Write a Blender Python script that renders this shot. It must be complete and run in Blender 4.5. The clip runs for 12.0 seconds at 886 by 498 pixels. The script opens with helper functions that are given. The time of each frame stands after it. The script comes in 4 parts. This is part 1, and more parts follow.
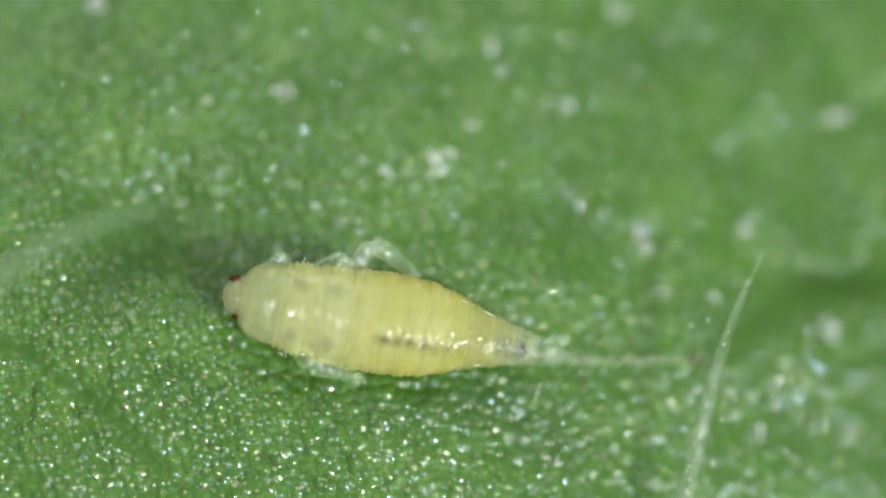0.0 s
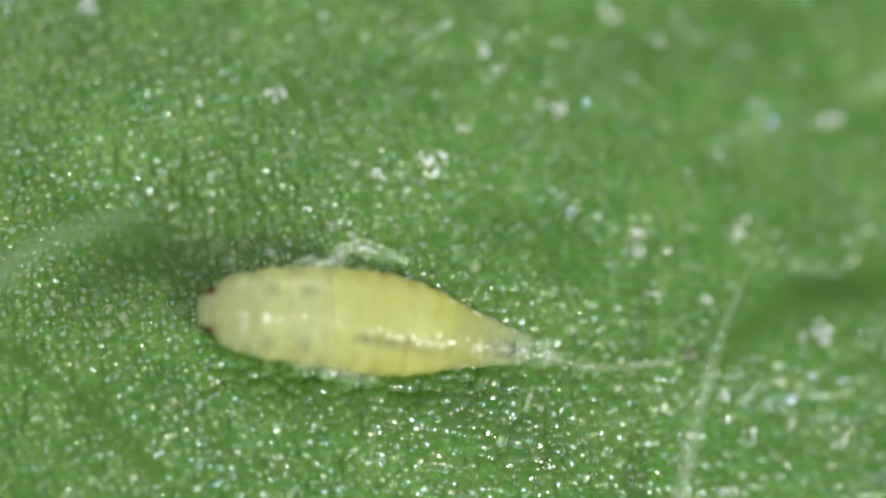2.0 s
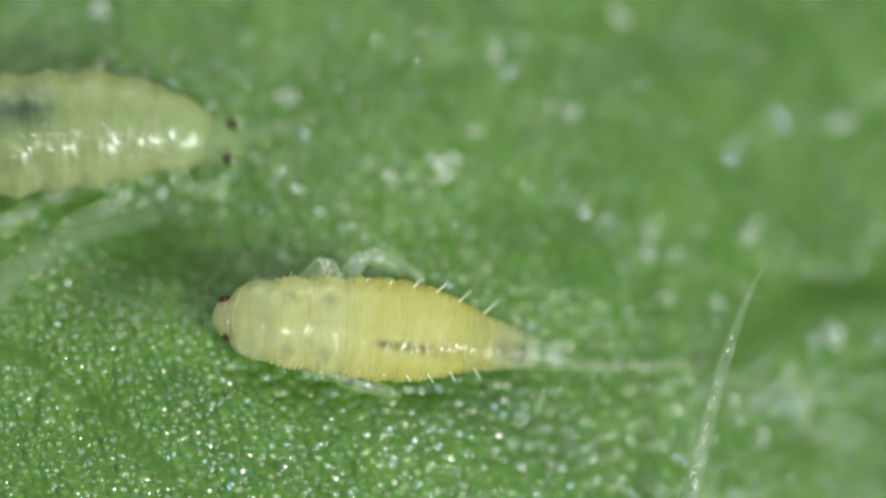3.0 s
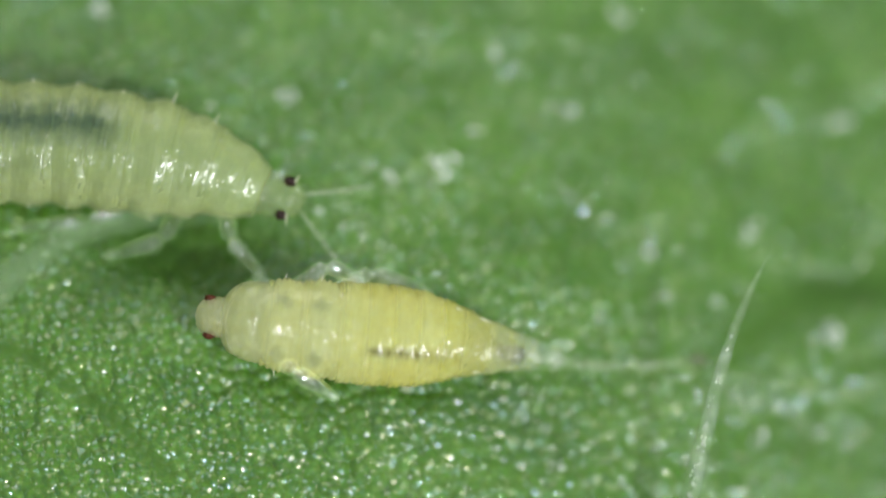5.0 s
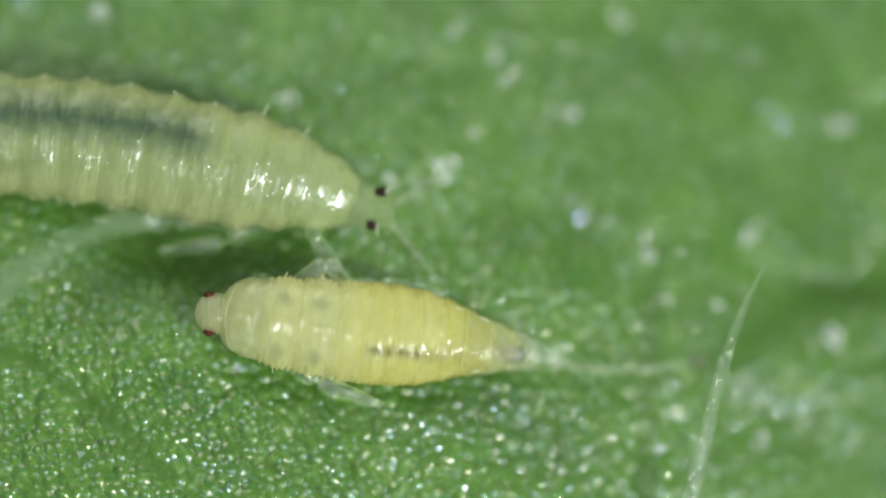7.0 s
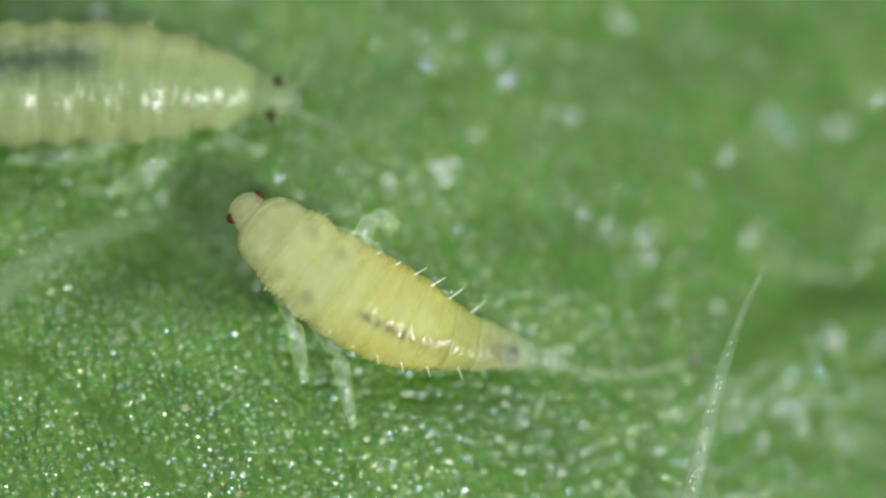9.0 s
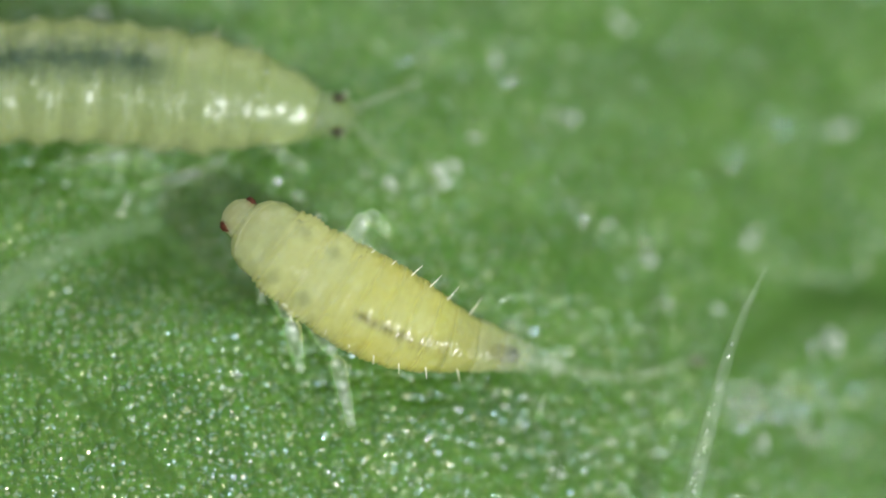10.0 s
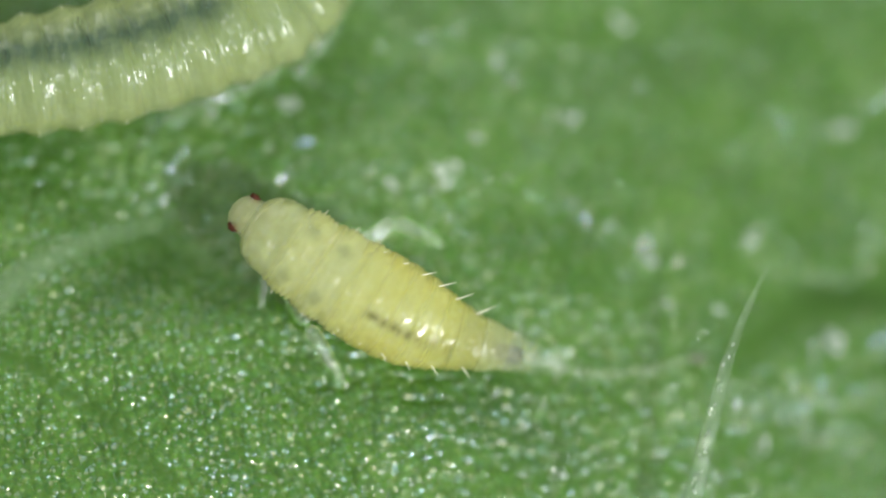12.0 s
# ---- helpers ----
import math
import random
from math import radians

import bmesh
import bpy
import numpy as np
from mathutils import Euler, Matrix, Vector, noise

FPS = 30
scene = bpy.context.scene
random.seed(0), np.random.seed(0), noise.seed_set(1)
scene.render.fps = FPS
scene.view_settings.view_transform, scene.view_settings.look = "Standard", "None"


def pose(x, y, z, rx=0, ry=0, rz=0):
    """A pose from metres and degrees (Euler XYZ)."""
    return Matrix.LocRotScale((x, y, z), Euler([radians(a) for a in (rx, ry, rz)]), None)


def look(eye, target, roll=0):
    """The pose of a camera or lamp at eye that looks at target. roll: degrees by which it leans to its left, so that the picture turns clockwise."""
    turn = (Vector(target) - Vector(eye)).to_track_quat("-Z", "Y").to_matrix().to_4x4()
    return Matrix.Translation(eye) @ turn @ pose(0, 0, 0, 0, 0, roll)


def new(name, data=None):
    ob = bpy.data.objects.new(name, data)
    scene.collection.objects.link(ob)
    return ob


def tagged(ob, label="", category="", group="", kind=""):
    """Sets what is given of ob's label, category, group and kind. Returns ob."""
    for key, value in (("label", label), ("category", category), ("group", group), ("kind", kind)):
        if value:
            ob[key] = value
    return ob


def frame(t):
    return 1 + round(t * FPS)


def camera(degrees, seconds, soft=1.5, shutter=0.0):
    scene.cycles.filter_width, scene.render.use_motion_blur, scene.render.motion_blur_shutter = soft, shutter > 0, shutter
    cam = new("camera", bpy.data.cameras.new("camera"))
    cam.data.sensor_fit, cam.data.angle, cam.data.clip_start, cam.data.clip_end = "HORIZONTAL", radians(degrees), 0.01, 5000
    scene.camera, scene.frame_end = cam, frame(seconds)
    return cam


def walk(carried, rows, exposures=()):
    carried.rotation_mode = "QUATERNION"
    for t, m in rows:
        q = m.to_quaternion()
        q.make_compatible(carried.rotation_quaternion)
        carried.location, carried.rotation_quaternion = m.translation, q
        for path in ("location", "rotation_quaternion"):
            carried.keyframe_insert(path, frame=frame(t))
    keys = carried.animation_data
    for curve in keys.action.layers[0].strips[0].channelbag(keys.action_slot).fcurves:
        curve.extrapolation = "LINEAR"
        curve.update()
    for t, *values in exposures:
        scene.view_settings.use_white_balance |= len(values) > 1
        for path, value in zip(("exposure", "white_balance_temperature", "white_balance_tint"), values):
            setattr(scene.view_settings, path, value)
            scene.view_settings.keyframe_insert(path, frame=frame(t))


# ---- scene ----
# ---- camera and walk ----
U = 1.28e-6        # one plan unit in metres; the plan is 1568 x 882 units, x to the right and y down
REACH = 0.060      # working distance of the close-up lens
cam = camera(2 * math.degrees(math.atan(784 * U / REACH)), 12.0, soft=1.8, shutter=1.0)
cam.data.dof.use_dof = True
cam.data.dof.focus_distance = REACH
cam.data.dof.aperture_fstop = 130.0
cam.data.dof.aperture_blades = 0

# seconds, drift of the place in the view (x, y), height of the sharp plane over the leaf's middle
DRIFT = [(0.0, -6.5, -13.0, 78), (0.5, -6.0, -9.5, 80), (1.0, -10.0, -8.5, 60), (1.5, -18.0, -8.0, 22),
         (2.0, -20.0, -8.0, 12), (2.5, -8.5, -5.0, 66), (3.0, 0.7, -3.0, 110), (5.0, 0.0, -4.5, 110),
         (5.5, 0.0, -2.0, 110), (6.0, 0.0, 0.0, 110), (6.5, 0.0, 0.5, 110), (7.0, 0.0, 1.0, 110),
         (9.0, 0.0, 4.5, 112), (9.5, 0.7, 6.5, 112), (10.0, 1.0, 8.5, 112), (10.5, 1.3, 9.0, 112),
         (11.0, 0.3, 9.0, 112), (11.5, -1.0, 8.0, 112), (12.0, 3.0, 9.0, 112)]


def W(x, y, z):
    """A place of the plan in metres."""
    return Vector(((x - 784) * U, (441 - y) * U, z * U))


def drift(t):
    ts = [r[0] for r in DRIFT]
    return np.interp(t, ts, [r[1] for r in DRIFT]), np.interp(t, ts, [r[2] for r in DRIFT])


walk(cam, [(t, Matrix.Translation(W(784 - dx, 441 - dy, f) + Vector((0, 0, REACH)))) for t, dx, dy, f in DRIFT])

# ---- light: two small lamps beside the lens, an added soft fill and one behind, in a pale room ----
world = bpy.data.worlds.new("room")
scene.world = world
world.use_nodes = True
world.node_tree.nodes["Background"].inputs[0].default_value = (0.94, 0.98, 0.96, 1)
world.node_tree.nodes["Background"].inputs[1].default_value = 0.585


def disc_lamp(name, eye, size, watts, colour):
    lamp = bpy.data.lights.new(name, "AREA")
    lamp.shape, lamp.size, lamp.energy, lamp.color = "DISK", size, watts, colour
    ob = new(name, lamp)
    ob.matrix_world = look(eye, (0, 0, 0))
    return ob


disc_lamp("lens_lamp", (0.050, -0.027, 0.074), 0.0072, 0.077, (0.95, 0.98, 1.0))
disc_lamp("lens_lamp", (-0.004, -0.010, 0.100), 0.006, 0.020, (0.95, 0.98, 1.0))
# unseen wide fill, added to soften the small lamp's shadows
disc_lamp("soft_lamp", (0.052, -0.034, 0.064), 0.110, 0.018, (0.97, 0.98, 0.96))
disc_lamp("side_lamp", (-0.010, 0.072, 0.046), 0.050, 0.025, (0.98, 0.98, 0.98))


# ---- materials ----
class Nodes:
    """Short calls for a material's nodes; textures are in plan units."""

    def __init__(self, name):
        self.mat = bpy.data.materials.new(name)
        self.mat.use_nodes = True
        self.tree = self.mat.node_tree
        self.shader = self.tree.nodes["Principled BSDF"]
        geo = self.tree.nodes.new("ShaderNodeTexCoord")
        mul = self.tree.nodes.new("ShaderNodeVectorMath")
        mul.operation = "SCALE"
        mul.inputs["Scale"].default_value = 1 / U
        self.tree.links.new(geo.outputs["Object"], mul.inputs[0])
        self.at = mul.outputs[0]
        info = self.tree.nodes.new("ShaderNodeObjectInfo")
        far = self.tree.nodes.new("ShaderNodeVectorMath")
        far.operation = "MULTIPLY_ADD"
        far.inputs[1].default_value = (900, 700, 500)
        self.tree.links.new(info.outputs["Random"], far.inputs[0])
        self.tree.links.new(self.at, far.inputs[2])
        self.own = far.outputs[0]      # the same, shifted for each object

    def link(self, a, b):
        self.tree.links.new(a, b)

    def put(self, sock, v):
        if isinstance(v, bpy.types.NodeSocket):
            self.link(v, sock)
        else:
            sock.default_value = v

    def noise(self, size, detail=3.0, rough=0.55, stretch=None):
        n = self.tree.nodes.new("ShaderNodeTexNoise")
        n.inputs["Scale"].default_value = 1 / size
        n.inputs["Detail"].default_value = detail
        n.inputs["Roughness"].default_value = rough
        if stretch:
            m = self.tree.nodes.new("ShaderNodeVectorMath")
            m.operation = "MULTIPLY"
            m.inputs[1].default_value = stretch
            self.link(self.own, m.inputs[0])
            self.link(m.outputs[0], n.inputs["Vector"])
        else:
            self.link(self.own, n.inputs["Vector"])
        return n.outputs["Fac"]

    def cells(self, size):
        n = self.tree.nodes.new("ShaderNodeTexVoronoi")
        n.inputs["Scale"].default_value = 1 / size
        self.link(self.at, n.inputs["Vector"])
        return n.outputs["Distance"], n.outputs["Color"]

    def beads(self, size, stretch, share):
        """Round low swellings, one to a cell, on a share of the cells."""
        m = self.tree.nodes.new("ShaderNodeVectorMath")
        m.operation = "MULTIPLY"
        m.inputs[1].default_value = [v / size for v in stretch]
        self.link(self.own, m.inputs[0])
        n = self.tree.nodes.new("ShaderNodeTexVoronoi")
        n.inputs["Scale"].default_value = 1.0
        self.link(m.outputs[0], n.inputs["Vector"])
        d = self.math("DIVIDE", n.outputs["Distance"], 0.55)
        high = self.math("MAXIMUM", self.math("SUBTRACT", 1.0, self.math("MULTIPLY", d, d)), 0.0)
        some = self.tree.nodes.new("ShaderNodeSeparateColor")
        self.link(n.outputs["Color"], some.inputs[0])
        high = self.math("MULTIPLY", high, high)
        return self.math("MULTIPLY", high, self.math("LESS_THAN", some.outputs[0], share))

    def ramp(self, fac, *stops):
        n = self.tree.nodes.new("ShaderNodeValToRGB")
        while len(n.color_ramp.elements) < len(stops):
            n.color_ramp.elements.new(0.5)
        for e, (p, c) in zip(n.color_ramp.elements, stops):
            e.position = p
            e.color = (c, c, c, 1) if isinstance(c, (int, float)) else (*c, 1)
        self.link(fac, n.inputs["Fac"])
        return n.outputs["Color"]

    def mix(self, fac, a, b, kind="MIX"):
        n = self.tree.nodes.new("ShaderNodeMix")
        n.data_type, n.blend_type = "RGBA", kind
        self.put(n.inputs[0], fac)
        for sock, v in ((n.inputs[6], a), (n.inputs[7], b)):
            self.put(sock, (*v, 1) if isinstance(v, tuple) else v)
        return n.outputs[2]

    def math(self, op, a, b=0.0, c=0.0):
        n = self.tree.nodes.new("ShaderNodeMath")
        n.operation = op
        for sock, v in zip(n.inputs, (a, b, c)):
            self.put(sock, v)
        return n.outputs[0]

    def axis(self, i):
        n = self.tree.nodes.new("ShaderNodeSeparateXYZ")
        self.link(self.at, n.inputs[0])
        return n.outputs[i]

    def attribute(self, name):
        n = self.tree.nodes.new("ShaderNodeAttribute")
        n.attribute_name = name
        return n.outputs["Fac"]

    def bump(self, height, depth):
        """depth: plan units between height 0 and 1."""
        n = self.tree.nodes.new("ShaderNodeBump")
        n.inputs["Distance"].default_value = depth * U
        n.inputs["Strength"].default_value = 1.0
        self.link(height, n.inputs["Height"])
        self.link(n.outputs["Normal"], self.shader.inputs["Normal"])

    def set(self, **values):
        names = dict(base="Base Color", rough="Roughness", spec="Specular IOR Level", ior="IOR", metal="Metallic",
                     clear="Transmission Weight", sss="Subsurface Weight", radius="Subsurface Radius",
                     depth="Subsurface Scale", coat="Coat Weight", coat_rough="Coat Roughness", alpha="Alpha")
        for k, v in values.items():
            self.put(self.shader.inputs[names[k]], (*v, 1) if k == "base" and isinstance(v, tuple) else v)
        return self.mat


def leaf_material():
    n = Nodes("leaf_skin")
    big = n.ramp(n.noise(150, 4.0), (0.30, (0.040, 0.108, 0.010)), (0.50, (0.060, 0.146, 0.016)), (0.70, (0.092, 0.192, 0.030)))
    fine = n.ramp(n.noise(14, 3.0), (0.3, 0.66), (0.7, 1.22))
    col = n.mix(1.0, big, fine, "MULTIPLY")
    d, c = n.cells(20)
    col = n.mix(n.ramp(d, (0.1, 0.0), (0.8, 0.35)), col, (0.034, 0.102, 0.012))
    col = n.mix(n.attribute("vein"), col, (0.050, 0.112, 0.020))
    # painted shade: darker leaf colour, deepest before the yellow larva
    col = n.mix(n.attribute("shade_patch"), col, (0.019, 0.052, 0.008))
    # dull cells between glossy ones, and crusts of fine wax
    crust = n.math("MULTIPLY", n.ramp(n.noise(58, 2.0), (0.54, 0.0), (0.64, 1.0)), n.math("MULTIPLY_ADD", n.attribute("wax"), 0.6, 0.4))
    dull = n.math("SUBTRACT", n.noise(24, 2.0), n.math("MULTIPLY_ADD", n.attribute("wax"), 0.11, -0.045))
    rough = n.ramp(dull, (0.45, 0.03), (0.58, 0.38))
    rough = n.mix(crust, rough, (0.16, 0.16, 0.16))
    rough = n.mix(n.attribute("shade_patch"), rough, (0.55, 0.55, 0.55))
    rough = n.mix(n.attribute("vein"), rough, (0.42, 0.42, 0.42))
    grit = n.math("MULTIPLY", n.noise(6, 2.0), n.math("MULTIPLY_ADD", crust, 0.9, 0.1))
    n.bump(grit, 0.42)
    gloss = n.mix(n.attribute("shade_patch"), (0.68, 0.68, 0.68), (0.08, 0.08, 0.08))
    gloss = n.mix(n.attribute("vein"), gloss, (0.07, 0.07, 0.07))
    # glints tinted spot by spot to imitate the lens's colour fringes
    n.put(n.shader.inputs["Specular Tint"], n.ramp(n.noise(9, 1.0), (0.40, (0.62, 0.86, 1.0)), (0.5, (1.0, 1.0, 1.0)), (0.60, (1.0, 0.94, 0.62))))
    return n.set(base=col, rough=rough, spec=gloss, sss=0.25, radius=(0.4, 1.0, 0.3), depth=20 * U)


def skin_material(name, pale, deep, spot, gut=None, fade=False, dots=None, solid=0.72, wet=(9.0, 0.3), shine=0.30, grain=(1.5, 0.5, 0.5), bead=(10.0, 0.6, 0.7), damp=0.12, flank=None, core=None):
    """Translucent larval skin; gut: (side offset, half width, colour, strength) of the dark gut that shows through."""
    n = Nodes(name)
    col = n.mix(n.ramp(n.noise(70, 3.0), (0.35, 0.25), (0.68, 0.75)), pale, deep)
    col = n.mix(n.ramp(n.noise(42, 1.0), (0.60, 0.0), (0.74, 0.35)), col, spot)
    light = tuple(min(1.0, 1.16 * v) for v in pale)
    col = n.mix(n.ramp(n.noise(17, 2.0, 0.5), (0.46, 0.0), (0.66, 0.45)), col, light)
    streak = n.noise(9, 2.0, 0.5, (1.0, 0.16, 0.3))
    col = n.mix(n.ramp(streak, (0.35, 0.0), (0.7, 0.06)), col, deep)
    off_axis = n.math("ABSOLUTE", n.math("ADD", n.axis(1), n.math("MULTIPLY", n.math("SUBTRACT", n.noise(30, 2.0), 0.5), 24.0)))
    if flank:
        # fuller colour towards the sides: (half width, colour, strength)
        col = n.mix(n.ramp(n.math("DIVIDE", off_axis, flank[0]), (0.45, 0.0), (0.95, flank[2])), col, flank[1])
    if core:
        # the clear middle of the body: (half width, colour, strength)
        col = n.mix(n.ramp(n.math("DIVIDE", off_axis, core[0]), (0.35, core[2]), (1.0, 0.0)), col, core[1])
    if gut:
        off, half, colour, strength, least = gut
        side = n.math("ABSOLUTE", n.math("SUBTRACT", n.axis(1), off))
        wob = n.math("MULTIPLY", n.math("SUBTRACT", n.noise(22, 2.0, 0.4), 0.5), half * 0.9)
        band = n.math("DIVIDE", n.math("ADD", side, wob), half)
        dors = n.ramp(n.math("DIVIDE", n.axis(2), 40.0), (0.3, 0.0), (0.9, 1.0))
        mask = n.mix(1.0, n.ramp(n.math("MULTIPLY", band, 0.72), (0.05, strength), (0.9, 0.0)), dors, "MULTIPLY")
        mask = n.mix(1.0, mask, n.ramp(n.noise(13, 2.0, 0.6, (1.0, 0.3, 0.3)), (0.40, least), (0.60, 1.0)), "MULTIPLY")
        if fade:
            mask = n.mix(1.0, mask, n.ramp(n.math("MULTIPLY_ADD", n.axis(0), -1 / 80, 0.5), (0.1, 0.0), (0.9, 1.0)), "MULTIPLY")
        col = n.mix(mask, col, colour)
    if dots:
        side = n.math("SUBTRACT", n.math("ABSOLUTE", n.math("ADD", n.axis(1), -6.0)), dots[0])
        far = n.math("SQRT", n.math("ADD", n.math("MULTIPLY", side, side), n.math("MULTIPLY", n.axis(0), n.axis(0))))
        far = n.math("ADD", far, n.math("MULTIPLY", n.math("SUBTRACT", n.noise(16, 2.0), 0.5), 22.0))
        col = n.mix(n.ramp(n.math("DIVIDE", far, 30.0), (0.15, 0.6), (0.65, 0.0)), col, dots[1])
    size, depth = wet
    wet = n.noise(size, 0.6, 0.45, grain)
    n.bump(n.math("ADD", wet, n.math("MULTIPLY", streak, 0.06)), 0.4 * depth)
    # a wet film with fine beads lies on the skin
    film = n.tree.nodes.new("ShaderNodeBump")
    film.inputs["Distance"].default_value = depth * U
    n.link(n.math("ADD", wet, n.math("MULTIPLY", n.beads(bead[0], grain, bead[2]), bead[1] / depth)), film.inputs["Height"])
    n.link(film.outputs["Normal"], n.shader.inputs["Coat Normal"])
    glow = n.tree.nodes.new("ShaderNodeBsdfTranslucent")
    n.put(glow.inputs["Color"], n.mix(0.2, col, (0.9, 0.9, 0.5)))
    both = n.tree.nodes.new("ShaderNodeMixShader")
    both.inputs[0].default_value = 0.30
    n.link(n.shader.outputs[0], both.inputs[1])
    n.link(glow.outputs[0], both.inputs[2])
    if isinstance(solid, tuple):
        # thins out from the front of the ring to its back
        solid = n.math("MULTIPLY_ADD", n.axis(0), (solid[0] - solid[1]) / 43, (solid[0] + solid[1]) / 2)
    # the rim that slides under the next ring is thin
    solid = n.math("MULTIPLY", n.math("MULTIPLY_ADD", solid, 0.85, 0.08), n.math("SUBTRACT", 1.0, n.attribute("rim")))
    clear = n.tree.nodes.new("ShaderNodeBsdfTransparent")
    whole = n.tree.nodes.new("ShaderNodeMixShader")
    n.link(solid, whole.inputs[0])
    n.link(clear.outputs[0], whole.inputs[1])
    n.link(both.outputs[0], whole.inputs[2])
    n.link(whole.outputs[0], n.tree.nodes["Material Output"].inputs["Surface"])
    return n.set(base=col, rough=0.35, spec=0.12, coat=min(1.0, 1.6 * shine), coat_rough=damp, sss=0.6, radius=(1.0, 0.9, 0.45), depth=36 * U)


def clear_material(name, tint, rough, clear, size=14, ior=1.34):
    n = Nodes(name)
    n.bump(n.noise(size, 1.0), 1.0)
    col = n.mix(n.noise(size * 2, 2.0), tint, tuple(min(1.0, 1.15 * v) for v in tint))
    return n.set(base=col, rough=rough, spec=0.5, ior=ior, clear=clear)


def film_material(name, tint, rough, solid, size, gloss=0.10):
    """A clear skin: thin pale substance, seen through, with wet specks."""
    n = Nodes(name)
    n.bump(n.noise(size, 0.6), 2.2)
    col = n.mix(n.noise(size * 2, 2.0), tuple(0.75 * v for v in tint), tuple(min(1.0, 1.25 * v) for v in tint))
    n.set(base=col, rough=0.5, spec=0.0, alpha=solid)
    wet = n.tree.nodes.new("ShaderNodeBsdfGlossy")
    rim = n.tree.nodes.new("ShaderNodeFresnel")
    rim.inputs["IOR"].default_value = 1.36
    shine = n.math("MULTIPLY_ADD", rim.outputs[0], 5.0 * gloss, gloss)
    n.link(shine, wet.inputs["Color"])
    wet.inputs["Roughness"].default_value = rough
    n.link(n.shader.inputs["Normal"].links[0].from_socket, wet.inputs["Normal"])
    both = n.tree.nodes.new("ShaderNodeAddShader")
    n.link(n.shader.outputs[0], both.inputs[0])
    n.link(wet.outputs[0], both.inputs[1])
    n.link(both.outputs[0], n.tree.nodes["Material Output"].inputs["Surface"])
    return n.mat


def glass_material(name, tint, solid, gloss, share, size=5.0):
    """Clear cuticle: a thin pale film, with a share of refracting substance in its wall."""
    mat = film_material(name, tint, 0.09, solid, size, gloss)
    tree = mat.node_tree
    out = tree.nodes["Material Output"].inputs["Surface"]
    film = out.links[0].from_socket
    glass = tree.nodes.new("ShaderNodeBsdfGlass")
    glass.inputs["IOR"].default_value = 1.22
    glass.inputs["Roughness"].default_value = 0.06
    both = tree.nodes.new("ShaderNodeMixShader")
    both.inputs[0].default_value = share
    tree.links.new(film, both.inputs[1])
    tree.links.new(glass.outputs[0], both.inputs[2])
    tree.links.new(both.outputs[0], out)
    return mat


def plain_material(name, tint, rough, **more):
    n = Nodes(name)
    col = n.mix(n.noise(6, 2.0), tuple(0.7 * v for v in tint), tuple(min(1, 1.25 * v) for v in tint))
    return n.set(base=col, rough=rough, **more)


M_LEAF = leaf_material()
M_UNDER = plain_material("leaf_under", (0.11, 0.26, 0.07), 0.6)
M_YELLOW_THORAX = skin_material("yellow_thorax", (0.535, 0.575, 0.293), (0.542, 0.546, 0.200), (0.43, 0.465, 0.21),
                                dots=(48, (0.26, 0.31, 0.155)), flank=(85, (0.580, 0.545, 0.150), 0.22), wet=(18, 1.6), shine=0.6, grain=(0.9, 0.9, 0.9), bead=(24.0, 2.0, 0.7), damp=0.09)
M_YELLOW_FRONT = skin_material("yellow_skin_front", (0.552, 0.588, 0.271), (0.558, 0.554, 0.175), (0.47, 0.49, 0.19), flank=(85, (0.600, 0.540, 0.125), 0.3))
M_YELLOW_GUT = skin_material("yellow_skin_gut", (0.552, 0.585, 0.255), (0.562, 0.547, 0.148), (0.48, 0.45, 0.10),
                             (30, 11, (0.085, 0.065, 0.014), 0.85, 0.45), flank=(85, (0.600, 0.540, 0.125), 0.5))
M_YELLOW_RUST = skin_material("yellow_skin_rust", (0.552, 0.585, 0.255), (0.562, 0.547, 0.148), (0.48, 0.45, 0.10),
                              (30, 15, (0.11, 0.085, 0.015), 0.7, 0.4), flank=(85, (0.600, 0.540, 0.125), 0.5))
M_YELLOW_HEAD = skin_material("yellow_head", (0.46, 0.50, 0.31), (0.50, 0.47, 0.18), (0.40, 0.45, 0.26), solid=0.42, wet=(18, 1.6), shine=0.6, grain=(0.9, 0.9, 0.9), bead=(20.0, 1.0, 0.6), damp=0.09)
M_PALE = skin_material("pale_skin", (0.385, 0.450, 0.212), (0.350, 0.420, 0.168), (0.322, 0.390, 0.158), solid=0.76, wet=(16.0, 1.4), shine=0.9, grain=(1.2, 0.8, 0.8), bead=(12.0, 1.0, 0.8), damp=0.20, core=(80, (0.225, 0.330, 0.125), 0.42))
M_PALE_GUT = skin_material("pale_skin_gut", (0.385, 0.450, 0.212), (0.350, 0.420, 0.168), (0.322, 0.390, 0.158),
                           (42, 44, (0.020, 0.068, 0.054), 0.90, 0.85), solid=0.76, wet=(16.0, 1.4), shine=0.9, grain=(1.2, 0.8, 0.8), bead=(12.0, 1.0, 0.8), damp=0.20, core=(80, (0.225, 0.330, 0.125), 0.42))
M_PALE_START = skin_material("pale_skin_gut_start", (0.385, 0.450, 0.212), (0.350, 0.420, 0.168), (0.322, 0.390, 0.158),
                             (42, 44, (0.020, 0.068, 0.054), 0.90, 0.85), True, solid=0.76, wet=(16.0, 1.4), shine=0.9, grain=(1.2, 0.8, 0.8), bead=(12.0, 1.0, 0.8), damp=0.20, core=(80, (0.225, 0.330, 0.125), 0.42))
M_PALE_HEAD = skin_material("pale_head", (0.36, 0.44, 0.22), (0.35, 0.42, 0.18), (0.32, 0.38, 0.16), solid=0.18, shine=0.6)
